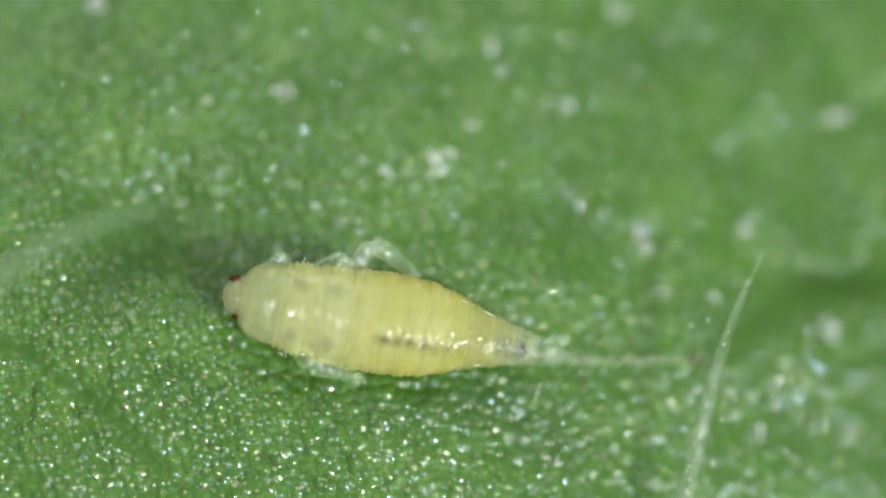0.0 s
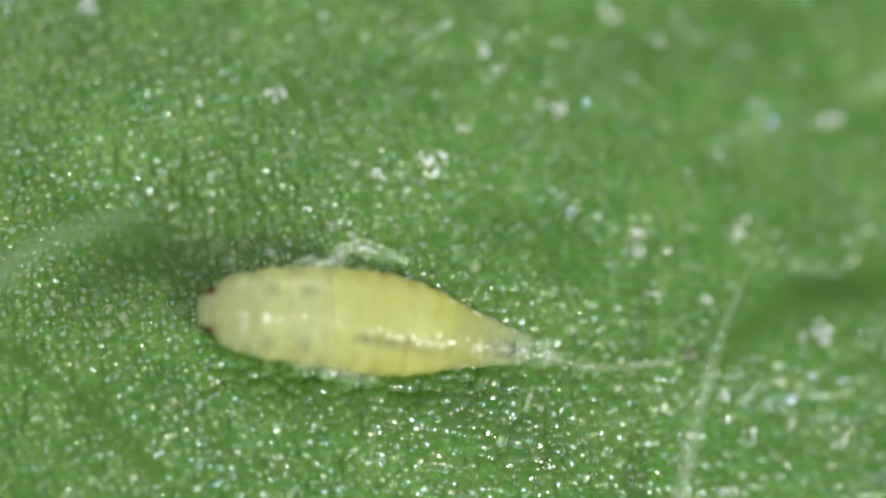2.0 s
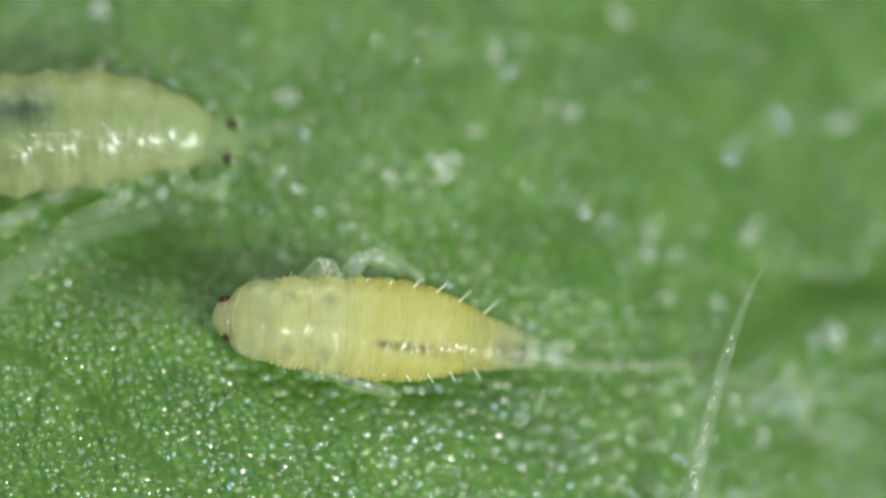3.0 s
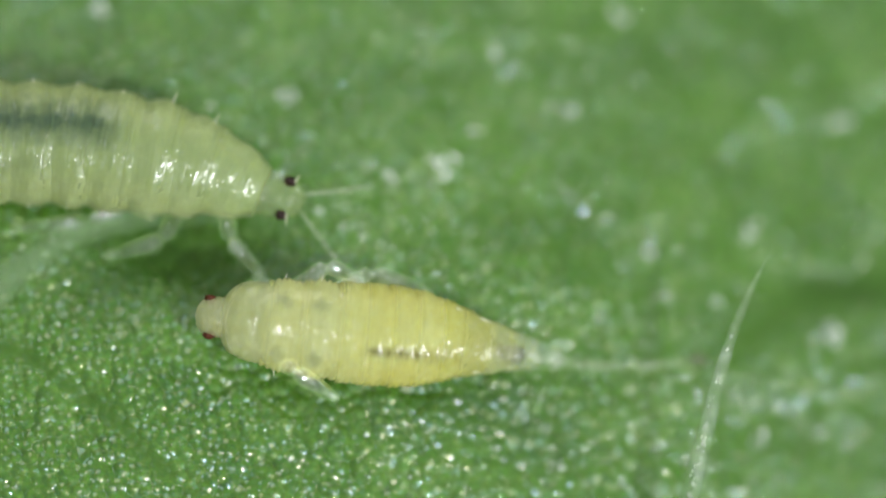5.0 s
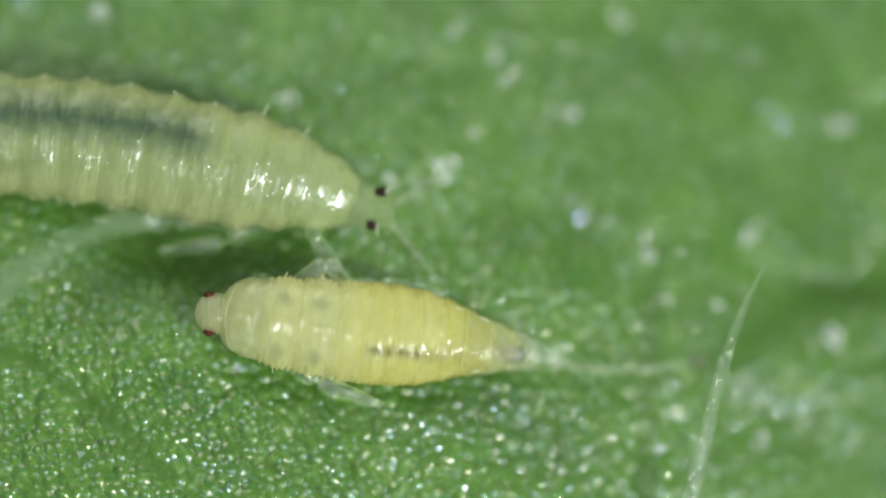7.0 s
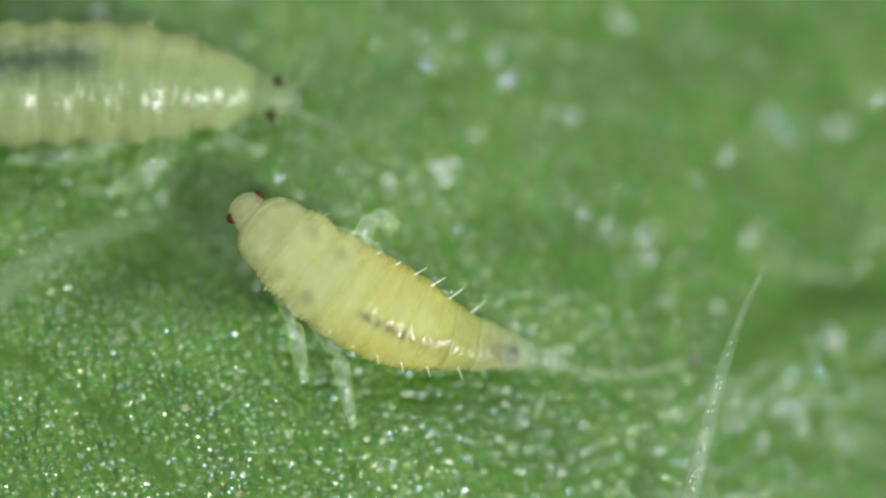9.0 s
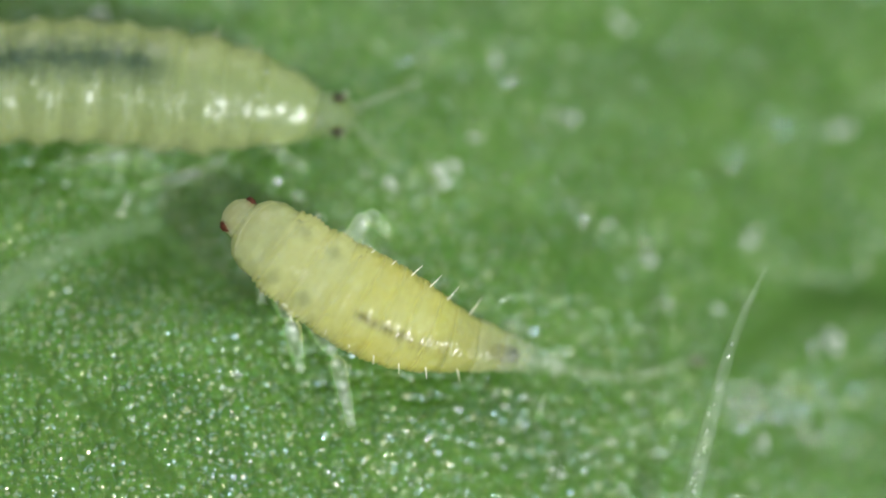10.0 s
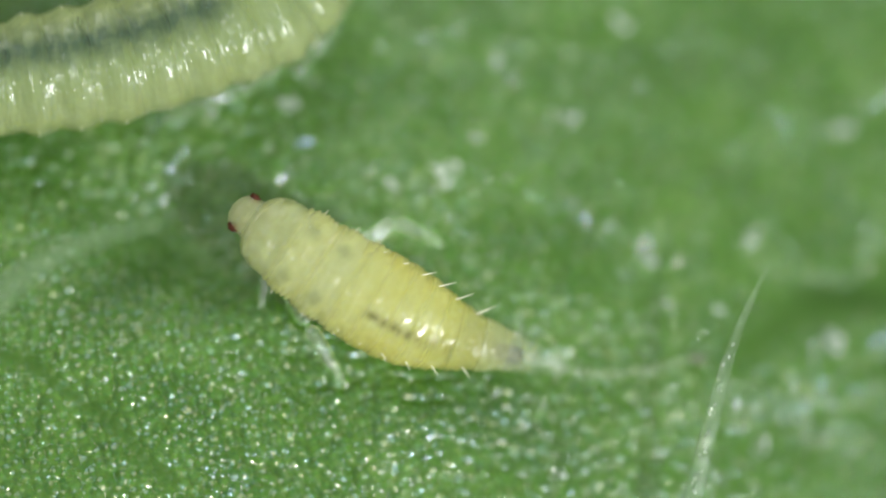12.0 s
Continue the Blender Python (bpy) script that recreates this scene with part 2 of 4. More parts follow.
M_GLASS = glass_material("clear_cuticle", (0.38, 0.46, 0.35), 0.024, 0.085, 0.20)
M_FAINT = glass_material("faint_cuticle", (0.36, 0.44, 0.32), 0.020, 0.055, 0.16)
M_TAIL = film_material("tail_cuticle", (0.50, 0.56, 0.44), 0.20, 0.03, 6, 0.016)
M_EYE = plain_material("eye_red", (0.070, 0.022, 0.011), 0.4, spec=0.12)
M_EYE_DARK = plain_material("eye_dark", (0.018, 0.008, 0.006), 0.3, spec=0.25)
M_BRISTLE = plain_material("bristle_gold", (0.85, 0.83, 0.60), 0.25, clear=0.3)
M_HAIR = glass_material("leaf_hair_wall", (0.46, 0.56, 0.44), 0.020, 0.024, 0.30)
M_FEELER = film_material("feeler_cuticle", (0.30, 0.31, 0.24), 0.15, 0.13, 6, 0.02)
M_VEIL = plain_material("faint_hair_wall", (0.20, 0.30, 0.16), 0.6, alpha=0.32, spec=0.05)
M_WAX = plain_material("wax_clump", (0.64, 0.71, 0.62), 0.14, spec=1.0, alpha=0.85)
M_DROP = clear_material("wax_drop", (0.75, 0.88, 0.70), 0.06, 0.85, 14, 1.5)
M_KNOT = film_material("thread_knot", (0.11, 0.105, 0.065), 0.25, 0.26, 6, 0.02)
M_THREAD = film_material("thread", (0.44, 0.48, 0.33), 0.15, 0.048, 8, 0.010)


# ---- building helpers ----
def mesh_from(name, verts, faces, material, smooth=True):
    me = bpy.data.meshes.new(name)
    me.from_pydata([tuple(v) for v in verts], [], faces)
    me.materials.append(material)
    me.polygons.foreach_set("use_smooth", [smooth] * len(me.polygons))
    me.update()
    return me


def part(name, me, parent, label=""):
    ob = new(name, me)
    ob.parent = parent
    return tagged(ob, label) if label else ob


def thing(name, label, category, at=None, group=""):
    ob = new(name)
    ob.empty_display_size = 20 * U
    if at is not None:
        ob.location = at
    return tagged(ob, label, category, group)


def loft(rings, close=True):
    """Vertices and faces of a skin over rings of points, with end caps."""
    k = len(rings[0])
    verts = [p for ring in rings for p in ring]
    faces = [(i * k + j, i * k + (j + 1) % k, (i + 1) * k + (j + 1) % k, (i + 1) * k + j)
             for i in range(len(rings) - 1) for j in range(k)]
    if close:
        for i, turn in ((0, -1), (len(rings) - 1, 1)):
            c = np.mean(np.array(rings[i]), axis=0)
            verts.append(tuple(c))
            m = len(verts) - 1
            for j in range(k):
                a, b = i * k + j, i * k + (j + 1) % k
                faces.append((a, b, m) if turn > 0 else (b, a, m))
    return verts, faces


def tube(name, path, radii, material, sides=14, flat=1.0):
    """A rounded tube along a path of plan-unit points, in metres."""
    pts = [Vector(p) for p in path]
    rings = []
    for i, p in enumerate(pts):
        d = (pts[min(i + 1, len(pts) - 1)] - pts[max(i - 1, 0)]).normalized()
        side = d.cross(Vector((0, 0, 1)))
        if side.length < 1e-3:
            side = Vector((0, 1, 0))
        side.normalize()
        up = side.cross(d).normalized()
        rings.append([tuple((p + (side * math.cos(a) + up * (flat * math.sin(a))) * radii[i]) * U)
                      for a in (math.tau * j / sides for j in range(sides))])
    verts, faces = loft(rings)
    return mesh_from(name, verts, faces, material)


def rounded(n, r0, r1, cap=0.18):
    """Radii along a limb from r0 to r1 with rounded ends."""
    out = []
    for i in range(n):
        u = i / (n - 1)
        r = r0 + (r1 - r0) * u
        e = min(u, 1 - u) / cap
        out.append(r * (math.sqrt(max(0.02, 1 - (1 - e) ** 2)) if e < 1 else 1))
    return out


# ---- the leaf ----
LEAF = (-39.8, -126.7, 131.0, -76.9, -12.0, -33.3)


def leaf_base(x, y):
    """Height of the leaf without its cells, levelling off far out."""
    a = 1.25 * np.tanh((x - 784) / 784 / 1.25)
    b = 1.35 * np.tanh((y - 441) / 441 / 1.35)
    return LEAF[0] + LEAF[1] * a + LEAF[2] * b + LEAF[3] * a * a + LEAF[4] * a * b + LEAF[5] * b * b


def hollow(x, y):
    """Depth of the hollow of the leaf before the yellow larva."""
    return 52 * np.exp(-((x - 335) / 190) ** 2 - ((y - 415) / 105) ** 2)


def near_curve(x, y, pts):
    """Distance to a chain of points."""
    best = np.full(np.shape(x), 1e9)
    for (ax, ay), (bx, by) in zip(pts[:-1], pts[1:]):
        ux, uy = bx - ax, by - ay
        u = np.clip(((x - ax) * ux + (y - ay) * uy) / (ux * ux + uy * uy), 0, 1)
        best = np.minimum(best, np.hypot(x - ax - u * ux, y - ay - u * uy))
    return best


VEINS = [[(-250, 560), (-40, 600), (63, 645), (124, 685), (165, 721), (216, 767), (250, 800), (300, 830)],
         [(1330, 600), (1450, 520), (1600, 500), (1800, 470)]]


def build_leaf():
    rng = np.random.default_rng(7)

    def steps(lo, hi, far, step):
        inner = np.arange(lo, hi + step, step)
        out, g, v = [], step, 0.0
        while v < far:
            g *= 1.16
            v += g
            out.append(v)
        return np.concatenate([lo - np.array(out[::-1]), inner, inner[-1] + np.array(out)])

    xs, ys = steps(-130, 1700, 3600, 2.2), steps(-110, 1000, 2900, 2.2)
    x, y = np.meshgrid(xs, ys)
    z = leaf_base(x, y) - hollow(x, y)
    # soft undulation between the finest veins
    for size, amp in ((220, 5.0), (110, 1.6)):
        gx, gy = x / size, y / size
        ph = rng.uniform(0, 6.28, 12)
        w = np.zeros_like(x)
        for k in range(6):
            a = ph[k]
            w += np.sin(6.28 * (gx * math.cos(a) + gy * math.sin(a)) * (0.6 + 0.13 * k) + ph[k + 6])
        z += amp * w / 2.4
    # dull dark shade before the yellow larva, painted into the leaf's colour
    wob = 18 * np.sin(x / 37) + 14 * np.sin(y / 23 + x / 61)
    shade_patch = 0.66 * np.exp(-((x + wob - 285) / 190) ** 2 - ((y + wob - 475) / 85) ** 2)
    # more painted shade, in the hollow of the right vein
    shade_patch = np.maximum(shade_patch, 0.6 * np.exp(-((x + wob - 1500) / 65) ** 2 - ((y + 0.5 * wob + 0.15 * (x - 1490) - 522) / 25) ** 2))
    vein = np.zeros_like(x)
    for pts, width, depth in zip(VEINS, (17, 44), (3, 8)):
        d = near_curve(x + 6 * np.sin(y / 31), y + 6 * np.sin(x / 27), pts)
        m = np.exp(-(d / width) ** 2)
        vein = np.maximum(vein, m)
        z -= depth * m
    # dip: light shade painted past the larva, with flatter and duller cells
    dip = np.exp(-((x + wob - 960) / 240) ** 2 - ((y + wob - 720) / 140) ** 2)
    # round domed cells in a soft relief
    inside = np.clip(1 - np.maximum(np.abs(x - 784) - 1000, np.abs(y - 441) - 640) / 60, 0, 1)
    for cell, low, high, seed in ((20.0, 0.0, 4.6, 1),):
        r = np.random.default_rng(seed)
        nx, ny = int(2400 / cell), int(1700 / cell)
        jx, jy = r.uniform(0.08, 0.92, (ny, nx)), r.uniform(0.08, 0.92, (ny, nx))
        hh, wd = r.uniform(0, 1, (ny, nx)), 6.0 + 7.5 * r.uniform(0, 1, (ny, nx)) ** 0.7
        # some cells of the blade's lower side bulge less
        kx, ky = np.meshgrid(np.arange(nx) * cell - 400, np.arange(ny) * cell - 400)
        wd = np.where((r.uniform(0, 1, (ny, nx)) < 0.17) & (kx - 0.9 * ky > 330) & (ky < 520), 3.2, wd)
        cx, cy = (x + 400) / cell, (y + 400) / cell
        ix, iy = np.floor(cx).astype(int), np.floor(cy).astype(int)
        top = np.full_like(x, -9.0)
        for ox in (-1, 0, 1):
            for oy in (-1, 0, 1):
                kx, ky = np.clip(ix + ox, 0, nx - 1), np.clip(iy + oy, 0, ny - 1)
                d = np.hypot(cx - (kx + jx[ky, kx]), cy - (ky + jy[ky, kx]))
                top = np.maximum(top, low + (high - low) * hh[ky, kx] - wd[ky, kx] * d * d)
        z += inside * (1 - 0.6 * vein) * (1 - 0.6 * shade_patch) * (1 - 0.25 * dip) * (0.8 + 0.2 / (1 + np.exp((x - 1130) / 60))) * top
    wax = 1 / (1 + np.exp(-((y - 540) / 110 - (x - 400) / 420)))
    # the painted shade past the larva joins the rest
    shade_patch = np.maximum(shade_patch, 0.2 * dip)
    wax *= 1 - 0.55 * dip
    co = np.stack([(x - 784) * U, (441 - y) * U, z * U], -1).reshape(-1, 3)
    ny, nx = x.shape
    idx = np.arange(nx * ny).reshape(ny, nx)
    quads = np.stack([idx[:-1, :-1], idx[1:, :-1], idx[1:, 1:], idx[:-1, 1:]], -1).reshape(-1, 4)
    me = bpy.data.meshes.new("leaf")
    me.vertices.add(len(co))
    me.vertices.foreach_set("co", co.ravel())
    me.loops.add(quads.size)
    me.loops.foreach_set("vertex_index", quads.ravel())
    me.polygons.add(len(quads))
    me.polygons.foreach_set("loop_start", np.arange(0, quads.size, 4))
    me.polygons.foreach_set("use_smooth", np.ones(len(quads), bool))
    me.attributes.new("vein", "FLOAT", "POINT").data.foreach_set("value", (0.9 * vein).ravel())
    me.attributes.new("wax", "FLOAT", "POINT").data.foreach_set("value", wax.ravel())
    me.attributes.new("shade_patch", "FLOAT", "POINT").data.foreach_set("value", (0.96 * shade_patch).ravel())
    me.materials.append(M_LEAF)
    me.update()
    me.validate()
    leaf = tagged(new("ground", me), "green leaf blade with glossy domed cells and sunken veins", "leaf", kind="structure")
    # the blade's underside and rim
    bx, by = np.linspace(xs[0], xs[-1], 40), np.linspace(ys[0], ys[-1], 32)
    gx, gy = np.meshgrid(bx, by)
    edge = np.minimum.reduce([gx - bx[0], bx[-1] - gx, gy - by[0], by[-1] - gy])
    gz = leaf_base(gx, gy) - hollow(gx, gy) - 30 - 190 * np.clip(edge / 300, 0, 1)
    verts = [tuple(W(a, b, c)) for a, b, c in zip(gx.ravel(), gy.ravel(), gz.ravel())]
    k = np.arange(40 * 32).reshape(32, 40)
    faces = [(int(k[j, i]), int(k[j, i + 1]), int(k[j + 1, i + 1]), int(k[j + 1, i])) for j in range(31) for i in range(39)]
    part("underside", mesh_from("underside", verts, faces, M_UNDER), leaf, "paler matt underside of the leaf")
    return leaf


# ---- leaf hairs, drops added for glints, wax flakes ----
def leaf_hair(name, label, pts, r0, r1, material=None):
    """A tapering hair along points (x, y, z over the middle); its foot is the first."""
    base = Vector(pts[0])
    path = smooth_path([Vector(p) for p in pts], 26)
    n = len(path)
    radii = [r0 + (r1 - r0) * (i / (n - 1)) ** 1.25 for i in range(n)]
    radii[-1] = 0.4
    local = [((p.x - base.x), -(p.y - base.y), p.z - base.z) for p in path]
    ob = new(name, tube(name, local, radii, material or M_HAIR, 16))
    ob.location = W(*base)
    return tagged(ob, label, "leaf hair")


def smooth_path(pts, n):
    """n points on a smooth curve through pts, evenly along its parameter."""
    out = []
    k = len(pts) - 1
    for i in range(n):
        u = i / (n - 1) * k
        j = min(int(u), k - 1)
        f = u - j
        p0, p1, p2, p3 = pts[max(j - 1, 0)], pts[j], pts[j + 1], pts[min(j + 2, k)]
        out.append(0.5 * ((2 * p1) + (p2 - p0) * f + (2 * p0 - 5 * p1 + 4 * p2 - p3) * f * f + (3 * p1 - p0 - 3 * p2 + p3) * f ** 3))
    return out


def dome(r, long, high, k=14, rows=6):
    """Rings of a low rounded dome, in plan units."""
    out = []
    for i in range(rows):
        a = math.pi / 2 * i / (rows - 1) * 0.98
        rr, zz = r * math.cos(a), high * r * math.sin(a)
        out.append([(rr * long * math.cos(q), rr * math.sin(q), zz - 0.06 * r) for q in (math.tau * j / k for j in range(k))])
    return out


def wax_drop(x, y, r, long=1.0, turn=0.0):
    rings = [[tuple(U * c for c in p) for p in ring] for ring in dome(r, long, 0.38, 18, 9)]
    ob = new("wax_drop", mesh_from("wax_drop", *loft(rings), M_DROP))
    ob.matrix_world = Matrix.Translation(W(x, y, float(leaf_base(x, y) - hollow(x, y)) + 1)) @ pose(0, 0, 0, 0, 0, turn)
    return tagged(ob, "tiny glossy drop added to the leaf for its glints", "drop", "wax drops on the leaf")


GRAINS = []


def wax_crust(x, y, r, long, turn, dense, rng):
    """A flake of small wax grains that sit close together."""
    if not GRAINS:
        for k, high in enumerate((0.5, 0.7, 0.9)):
            rings = [[tuple(U * c for c in p) for p in ring] for ring in dome(1.0, 1.1 + 0.15 * k, high, 9, 4)]
            GRAINS.append(mesh_from("grain", *loft(rings), M_WAX))
    crust = thing("wax_crust", "small whitish flake of wax grains on the leaf", "wax flake", group="wax flakes on the leaf")
    crust.matrix_world = Matrix.Translation(W(x, y, float(leaf_base(x, y) - hollow(x, y)) + 1)) @ pose(0, 0, 0, 0, 0, turn)
    for k in range(int(10 * dense) + 4):
        a, d = rng.uniform(0, math.tau), math.sqrt(rng.uniform(0, 1))
        ob = part("grain", GRAINS[k % 3], crust)
        ob.location = (r * 1.5 * long * d * math.cos(a) * U, r * 1.5 * d * math.sin(a) * U, 0)
        ob.scale = [r * rng.uniform(0.16, 0.42)] * 3
        ob.rotation_euler = (0, 0, rng.uniform(0, math.tau))
    return crust


# ---- larvae: bodies of rigid rings that ride on a moving midline ----
def body_profile(table):
    ss, rr = [p[0] for p in table], [p[1] for p in table]
    return lambda s: float(np.interp(s, ss, rr))


def ring_mesh(name, s0, s1, radius, material, flat=0.74, lap=14, scallop=0.05, ripple=0.7, front=False, back=False, teeth=0.0, dorsal=0.25, crease=2.0):
    """One body ring between the stations s0 and s1 (from the head's tip backwards); x points forwards, y to its left."""
    mid = (s0 + s1) / 2
    a, b = s0 - (0 if front else min(lap, 8)), s1 + (0 if back else lap)
    n = max(14, int((b - a) / 3.0))
    rings, rim = [], []
    for i in range(n + 1):
        s = a + (b - a) * i / n
        # the front rim is tucked in; the back rim lies on the next ring and thins out
        under, over = max(s0 - s, 0) / 8, max(s - s1, 0) / max(lap, 1)
        r = radius(max(s, s0))
        u = max((s - s0) / (s1 - s0), 0) % 1.0 if s < s1 + lap else 1.0
        dip = scallop * (1 - math.sin(math.pi * u) ** crease)
        r *= (1 - 0.08 * under) * (1 + 0.014 * min(1, 3 * over))
        rim += [min(1.0, max(over, under))] * 72
        if front:
            e = (s - s0) / (0.55 * (s1 - s0))
            if e < 1:
                r *= math.sqrt(max(0.0004, 1 - (1 - e) ** 2.2))
        if back:
            e = (s1 - s) / (0.6 * (s1 - s0))
            if e < 1:
                r *= math.sqrt(max(0.0004, 1 - (1 - e) ** 2))
        ring = []
        for j in range(72):
            q = math.tau * j / 72
            c, d = math.cos(q), math.sin(q)
            w = noise.noise(Vector((s * 0.06, c * 2.2, d * 2.2))) * 2.4 * min(1, r / 60)
            w += ripple * math.sin(s * 0.62 + 1.3 * noise.noise(Vector((c * 2, d * 2, 5))))
            w += teeth * abs(math.sin(s * 0.29 + 2 * noise.noise(Vector((s * 0.03, c * 3, 5))))) * c ** 12
            w += 1.6 * noise.noise(Vector((s * 0.22, c * 7, d * 7)))
            rr = r * (1 - dip * (dorsal + (1 - dorsal) * c * c)) + w * min(1, r / 30)
            yy = math.copysign(abs(c) ** 0.9, c)
            zz = math.copysign(abs(d) ** 0.78, d) * (flat if d > 0 else flat * 0.8)
            ring.append((-(s - mid) * U, rr * yy * U, rr * zz * U))
        rings.append(ring)
    verts, faces = loft(rings, False)
    me = mesh_from(name, verts, faces, material)
    me.attributes.new("rim", "FLOAT", "POINT").data.foreach_set("value", rim)
    return me


def blob_mesh(name, rx, ry, rz, material, rough=0.0, seed=0):
    rings = []
    for i in range(1, 12):
        a = math.pi * i / 12
        ring = []
        for j in range(20):
            q = math.tau * j / 20
            v = Vector((math.cos(a), math.sin(a) * math.cos(q), math.sin(a) * math.sin(q)))
            k = 1 + rough * noise.noise(v * 2.6 + Vector((seed, 0, 0)))
            ring.append((-v.x * rx * k * U, v.y * ry * k * U, v.z * rz * k * U))
        rings.append(ring)
    return mesh_from(name, *loft(rings), material)


def limb_mesh(name, length, r0, r1, material, bow=0.0, joints=0):
    n = 24
    path = [(length * i / (n - 1), 0, bow * math.sin(math.pi * i / (n - 1))) for i in range(n)]
    radii = rounded(n, r0, r1)
    if joints:
        radii = [r * (0.72 + 0.28 * abs(math.sin(math.pi * joints * i / (n - 1)))) for i, r in enumerate(radii)]
    return tube(name, path, radii, material, 14)


def bristle(parent, at, way, length, r=1.6):
    """A curved bristle standing on a body ring."""
    d = Vector(way).normalized()
    pts = [d * (length * i / 8) + Vector((0, 0, -0.30 * length * (i / 8) ** 2)) for i in range(9)]
    ob = part("bristle", tube("bristle", [tuple(p) for p in pts], [r * (1.1 - 0.8 * i / 8) for i in range(9)], M_BRISTLE, 7), parent)
    ob.location = Vector(at) * U
    return ob


def midline(points, stations=None, roll=0.0):
    """points (x, y, z) from the head's tip to the tail. Returns the place and forward direction at a station."""
    dense = smooth_path([Vector(p) for p in points], 40 * (len(points) - 1) + 1)
    arr = np.array([tuple(p) for p in dense])
    if stations:
        s = np.interp(np.linspace(0, len(points) - 1, len(arr)), range(len(points)), stations)
    else:
        s = np.concatenate([[0], np.cumsum(np.linalg.norm(np.diff(arr, axis=0), axis=1))])

    def at(q):
        p = Vector([np.interp(q, s, arr[:, k]) for k in range(3)])
        lo, hi = max(q - 14, s[0]), min(q + 14, s[-1])
        f = Vector([np.interp(lo, s, arr[:, k]) - np.interp(hi, s, arr[:, k]) for k in range(3)])
        f = Vector((f.x, -f.y, f.z)).normalized()
        if q > s[-1]:
            back = -f * (q - s[-1])
            p = Vector((p.x + back.x, p.y - back.y, p.z + back.z))
        left = Vector((0, 0, 1)).cross(f).normalized()
        up = f.cross(left)
        m = Matrix((f, left, up)).transposed().to_4x4() @ pose(0, 0, 0, roll)
        m.translation = W(*p)
        return m
    return at


def aim(a, b, up=Vector((0, 0, 1))):
    """A pose at a whose x axis points to b."""
    f = (b - a).normalized()
    left = up.cross(f)
    if left.length < 1e-4:
        left = Vector((0, 1, 0))
    left.normalize()
    m = Matrix((f, left, f.cross(left))).transposed().to_4x4()
    m.translation = a
    return m


def knee_of(hip, foot, a, b, pole):
    """Knee of a leg of two lengths, and its foot brought into reach."""
    way = foot - hip
    d = min(max(way.length, abs(a - b) * 1.05 + 0.05 * a), 0.985 * (a + b))
    f = way.normalized()
    foot = hip + f * d
    k = (a * a - b * b + d * d) / (2 * d)
    h = math.sqrt(max(a * a - k * k, 0))
    p = pole - f * pole.dot(f)
    return hip + f * k + p.normalized() * h, foot


def table_at(table, t):
    ts = [r[0] for r in table]
    return tuple(float(np.interp(t, ts, [r[k] for r in table])) for k in range(1, len(table[0])))


